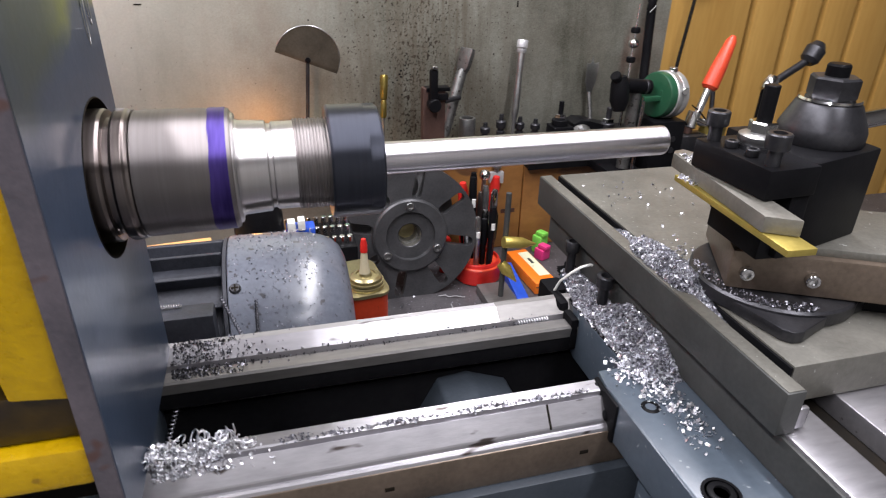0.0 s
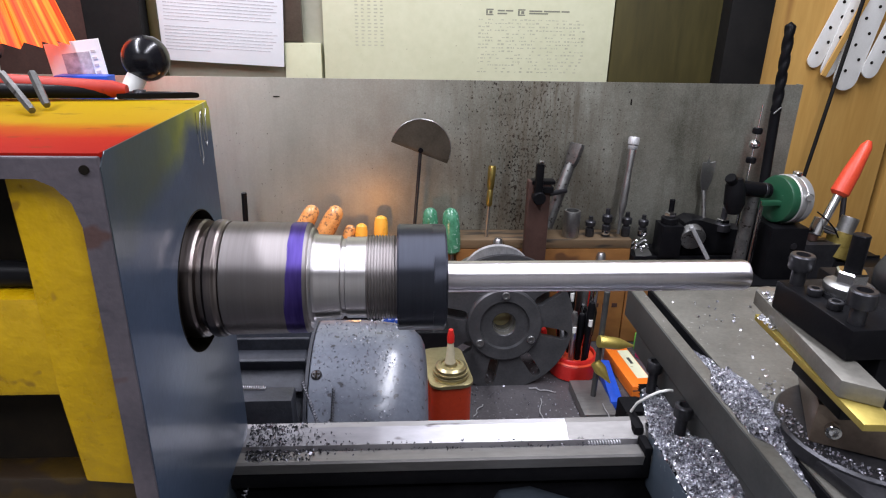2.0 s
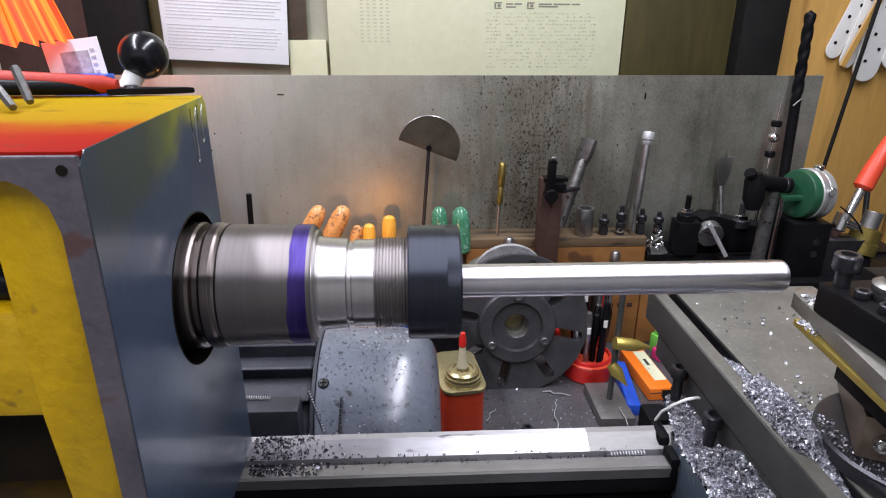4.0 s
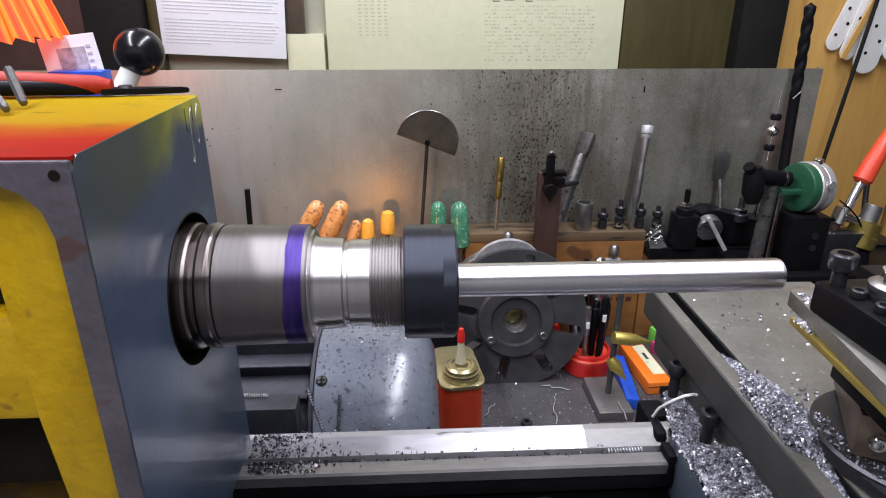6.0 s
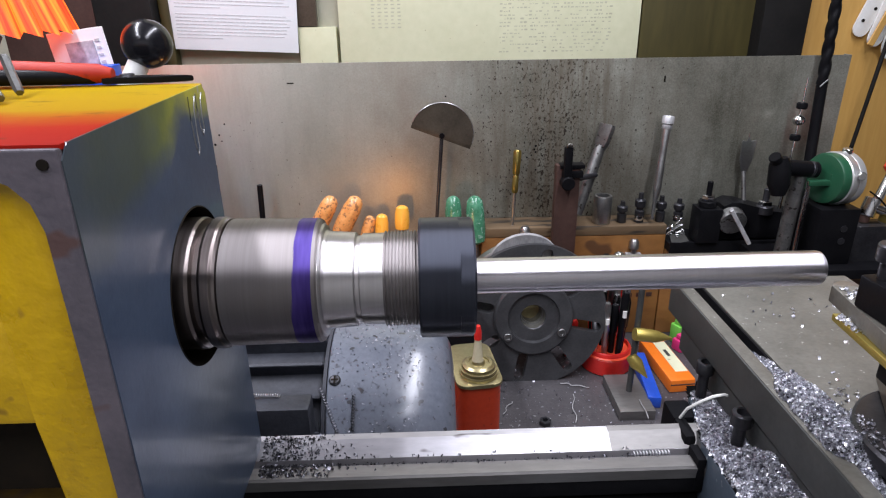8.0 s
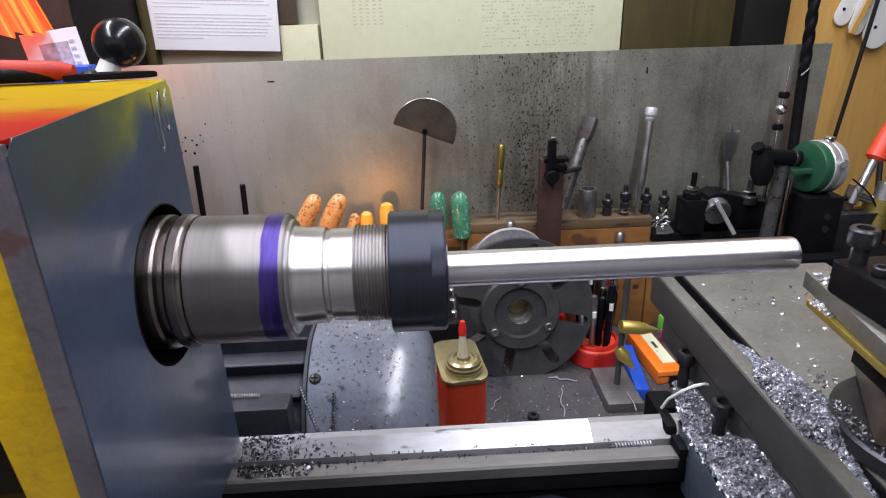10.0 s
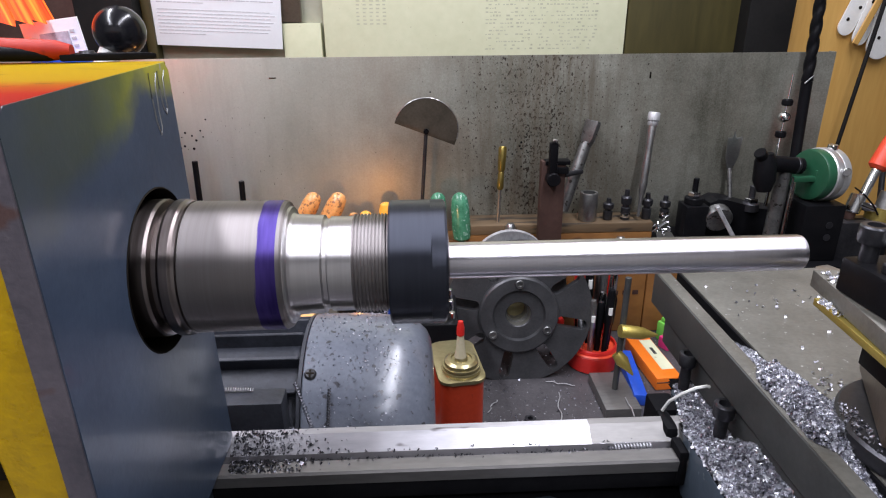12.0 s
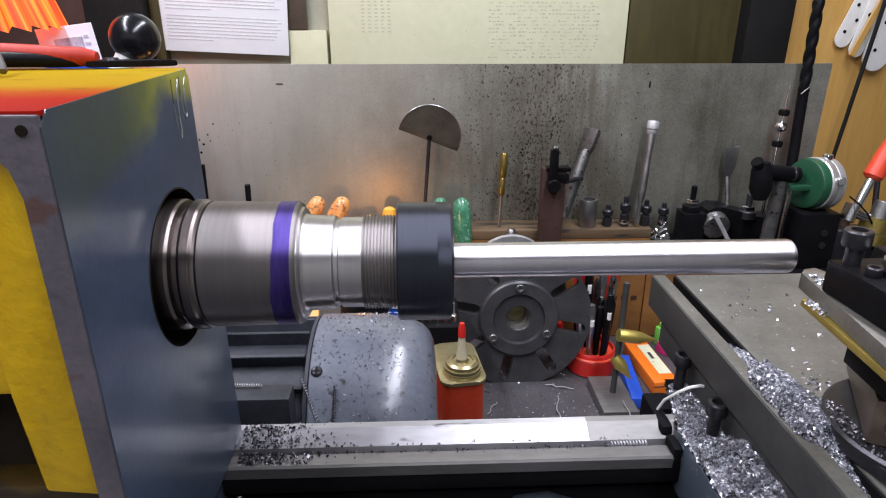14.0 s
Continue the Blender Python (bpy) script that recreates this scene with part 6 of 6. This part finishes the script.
def build_swarf():
    rng = random.Random(21)

    def trough(x, y):
        t = (x - 0.160 - max(0, y - 0.03) * 0.22) / 0.024
        n = noise.noise(Vector((x * 90, y * 90, 1))) * 0.002
        edge = min(1, max(0, (y + 0.075) / 0.03)) * min(1, max(0, (0.105 - y) / 0.05)) * min(1, max(0.0, t * 6 + 0.35))
        rise = 0.003 + 0.013 * min(1, max(0, (0.022 - y) / 0.02))
        return -0.1475 + edge * (0.004 + rise * min(1, max(0, t))) + n * edge

    heap("swarf_heap", "dark mound under the turnings on the saddle, gap shade in its colour", 0.1605, 0.196, -0.075, 0.125, trough, BEDIRON)
    pts = []
    while len(pts) < 15000:
        x, y = rng.uniform(0.161, 0.19), rng.uniform(-0.07, 0.12)
        h = trough(x, y)
        if h > -0.1465:
            pts.append((x, y, h))
    flakes("swarf", "fine bright steel turnings on the saddle", pts[:5200], CHIP, 1, (0.0009, 0.0021))
    flakes("swarf", "dull grey steel turnings on the saddle", pts[5200:11000], DARKCHIP, 2, (0.0008, 0.0018))
    # spill on the front wing
    pts = []
    for i in range(760):
        t = rng.random() ** 3.2
        pts.append((0.164 + rng.gauss(0, 0.008) + 0.006 * t, -0.045 - 0.075 * t + rng.gauss(0, 0.006), -0.1418))
    flakes("swarf", "turnings spilled over the front wing of the saddle", [p for p in pts if 0.138 < p[0] < 0.1795], CHIP, 3, (0.0006, 0.0017))

    # channel and top of the cross slide
    def channel(x, y):
        w = min(1, max(0, (y + 0.082) / 0.04)) * min(1, max(0, (0.066 - y) / 0.06))
        fill = 0.0125 * min(1, max(0, (0.088 - y) / 0.045)) * min(1, max(0, (y + 0.1) / 0.04)) * (0.1921 < x < 0.2008)
        return -0.1015 + max(fill, 0.0235 * w * max(0, 1 - (abs(x - 0.1965) / 0.022) ** 2)) + 0.002 * w * noise.noise(Vector((x * 120, y * 120, 3)))

    heap("swarf_heap", "dark mound under the turnings over the cross slide channel, gap shade in its colour", 0.1822, 0.2125, -0.1, 0.07, channel, BEDIRON, 16, 60, -0.0875)
    heap("swarf_heap", "dark mound under the turnings deep in the cross slide channel, gap shade in its colour", 0.1922, 0.2005, -0.1, 0.09, channel, BEDIRON, 10, 60, -0.1014)
    pts = []
    for i in range(11000):
        y = rng.uniform(-0.085, 0.084)
        x = rng.uniform(0.1825, 0.2115)
        h = channel(x, y)
        if h > -0.0862 or (0.1922 < x < 0.2023 and h > -0.1005):
            pts.append((x, y, h))
    for i in range(4200):
        y = rng.gauss(-0.030, 0.020)
        x = 0.2035 + abs(rng.gauss(0, 0.010)) * (1.2 if y < -0.016 else max(0.05, 0.6 - (y + 0.016) * 22))
        if -0.07 < y < 0.03 and x < 0.25:
            pts.append((x, y, -0.0873 + 0.004 * max(0, 1 - (x - 0.2035) / 0.014) * rng.random()))
    for i in range(40):
        pts.append((rng.uniform(0.205, 0.29), rng.uniform(-0.03, 0.14), -0.0873))
    for i in range(22):
        pts.append((rng.gauss(0.222, 0.006), rng.gauss(0.006, 0.006), -0.0873))
    flakes("swarf", "bright turnings heaped on the cross slide", pts[::2], CHIP, 4, (0.0008, 0.0017))
    flakes("swarf", "dull turnings heaped on the cross slide", pts[1::2], DARKCHIP, 14, (0.0007, 0.0015))
    pts = [(rng.uniform(0.181, 0.187), rng.uniform(-0.045, -0.028), -0.0143) for i in range(60)]
    flakes("swarf", "turnings lying on the brass shim bar", pts, CHIP, 5, (0.0008, 0.0016))
    pts = [(0.1915 + rng.gauss(0, 0.002), -0.026 + rng.gauss(0, 0.006), -0.0050) for i in range(40)]
    flakes("swarf", "bright turnings caught on the tool bit", pts, CHIP, 15, (0.0006, 0.0014))
    pts = []
    for i in range(260):
        a, r = rng.uniform(2.6, 4.6), rng.uniform(0.040, 0.0495)
        pts.append((0.2493 + r * math.cos(a), -0.0523 + r * math.sin(a), -0.0762))
    flakes("swarf", "turnings lying on the swivel base", pts, DARKCHIP, 12, (0.0005, 0.0011))
    # on the ways
    pts = [(-0.139 + abs(rng.gauss(0, 0.026)), rng.uniform(0.028, 0.058), 0) for i in range(900)]
    pts += [(-0.14 + 0.27 * rng.random() ** 1.5, 0.0405 + rng.gauss(0, 0.0014), 0) for i in range(420)]

    def way(y):
        if y > 0.042:
            return -0.1545 + (min(y, 0.0535) - 0.042) * 0.63
        return -0.1597 if y > 0.0396 else -0.1567

    flakes("swarf", "dark turnings scattered on the rear way", [(x, y, way(y)) for x, y, _ in pts if -0.14 < x], BLACKCHIP, 6, (0.0004, 0.0012))
    flakes("swarf", "dull turnings by the headstock on the rear way", [(x, y, way(y) + 0.001) for x, y, _ in pts[:60] if -0.14 < x], DARKCHIP, 7, (0.0005, 0.0015))

    def fway(y):
        return -0.1477 - max(0, -0.0575 - y) * 1.15

    pts = []
    for i in range(750):
        x = -0.139 + abs(rng.gauss(0, 0.022))
        y = rng.uniform(-0.064, -0.048)
        pts.append((x, y, fway(y) + 0.006 * rng.random() ** 2 * max(0, 1 - (x + 0.139) / 0.05)))
    flakes("swarf", "curly bright turnings heaped on the front way", pts, CHIP, 8, (0.0007, 0.0016))
    pts = [(rng.uniform(-0.06, 0.125), -0.0565 + rng.gauss(0, 0.0012), -0.1477) for i in range(230)]
    for c in (-0.062, -0.036, 0.0, 0.052):
        pts += [(c + rng.gauss(0, 0.005), -0.0555 + rng.gauss(0, 0.0015), -0.1476) for i in range(28)]
    flakes("swarf", "dark turnings along the front way", pts, DARKCHIP, 9, (0.0006, 0.0013))
    # specks on the motor
    pts = []
    for i in range(620):
        a = rng.uniform(0.3, 2.1)
        x = rng.uniform(-0.1, -0.03)
        pts.append((x, 0.165 - 0.0915 * math.cos(a), -0.218 + 0.0915 * math.sin(a) - 0.0003))
    flakes("swarf", "fine dark turnings stuck to the motor", pts, DARKCHIP, 10, (0.0004, 0.0011))
    pts = [(rng.uniform(-0.02, 0.33), rng.uniform(0.33, 0.56), -0.3848) for i in range(420)]
    flakes("swarf", "turnings scattered on the bench behind the lathe", pts, DARKCHIP, 11, (0.0006, 0.0018))
    # coils
    def coil(p, d, r, turns, n=10):
        p, d = Vector(p), Vector(d)
        q = d.to_track_quat("Z", "Y")
        return wire([p + d * (k / (turns * n)) + q @ Vector((r * math.cos(2 * math.pi * k / n), r * math.sin(2 * math.pi * k / n), 0)) for k in range(turns * n + 1)], 0.0005, 4)

    solo("swarf_coil", coil((0.115, 0.0415, -0.1572), (0.026, 0.0, 0.0005), 0.0016, 12), CHIP, "tight bright coil of swarf on the way", "swarf")
    solo("swarf_coil", coil((-0.128, 0.045, -0.152), (-0.022, -0.03, -0.055), 0.0016, 22), DARKCHIP, "dark coil of swarf hanging off the way", "swarf")
    solo("swarf_coil", coil((-0.109, 0.109, -0.143), (0.014, -0.022, -0.024), 0.0012, 15), DARKCHIP, "dark coil of swarf on the motor", "swarf")
    solo("swarf_coil", coil((-0.0826, 0.104, -0.146), (-0.0006, -0.017, -0.021), 0.0011, 13), BLACKCHIP, "short dark coil of swarf on the motor", "swarf")
    solo("swarf_coil", coil((-0.157, 0.094, -0.1370), (0.021, 0.0, -0.0008), 0.0013, 12), CHIP, "bright coil of swarf by the motor", "swarf")
    solo("swarf_wire", wire([(0.1546, 0.0633, -0.1452), (0.157, 0.060, -0.135), (0.1631, 0.0542, -0.125), (0.170, 0.0520, -0.1195), (0.1772, 0.0519, -0.1182), (0.1795, 0.052, -0.119)], 0.0011), WHITE, "pale bent wire of swarf by the clamp screws", "swarf")
    curls = []
    for i in range(95):
        x = -0.139 + abs(rng.gauss(0, 0.026))
        p = (x, rng.uniform(-0.064, -0.049), -0.1445 + rng.random() * 0.007 * max(0, 1 - (x + 0.139) / 0.06))
        if x < -0.08:
            curls.append(coil(p, (rng.uniform(-0.004, 0.004), rng.uniform(-0.004, 0.004), rng.uniform(0.0, 0.002)), rng.uniform(0.0012, 0.0026), 1, 10))
    for i in range(5):
        p = (-0.102 + rng.gauss(0, 0.008), -0.050 + rng.gauss(0, 0.002), -0.1415)
        curls.append(coil(p, (rng.uniform(-0.01, 0.01), rng.uniform(-0.006, 0.006), 0.003), rng.uniform(0.0025, 0.0038), 2, 12))
    part_ob = part("swarf_curls", join(*curls), CHIP)
    tagged(part_ob, "loose bright curls of swarf on the front way", "swarf", kind="stuff")


build_room()
build_splash_sheet()
build_splatter()
build_headstock()
SPINDLE = build_spindle()
build_bed()
build_carriage()
build_motor()
build_oil_can()
build_faceplate()
build_rack()
build_bench_clutter()
build_headstock_top_clutter()
build_swarf()


def motions():
    # the spindle makes one turn in 0.4 s, its top towards the operator
    walk(SPINDLE, [(k / 15, pose(0, 0, 0, 60 * k, 0, 0)) for k in range(211)])


motions()
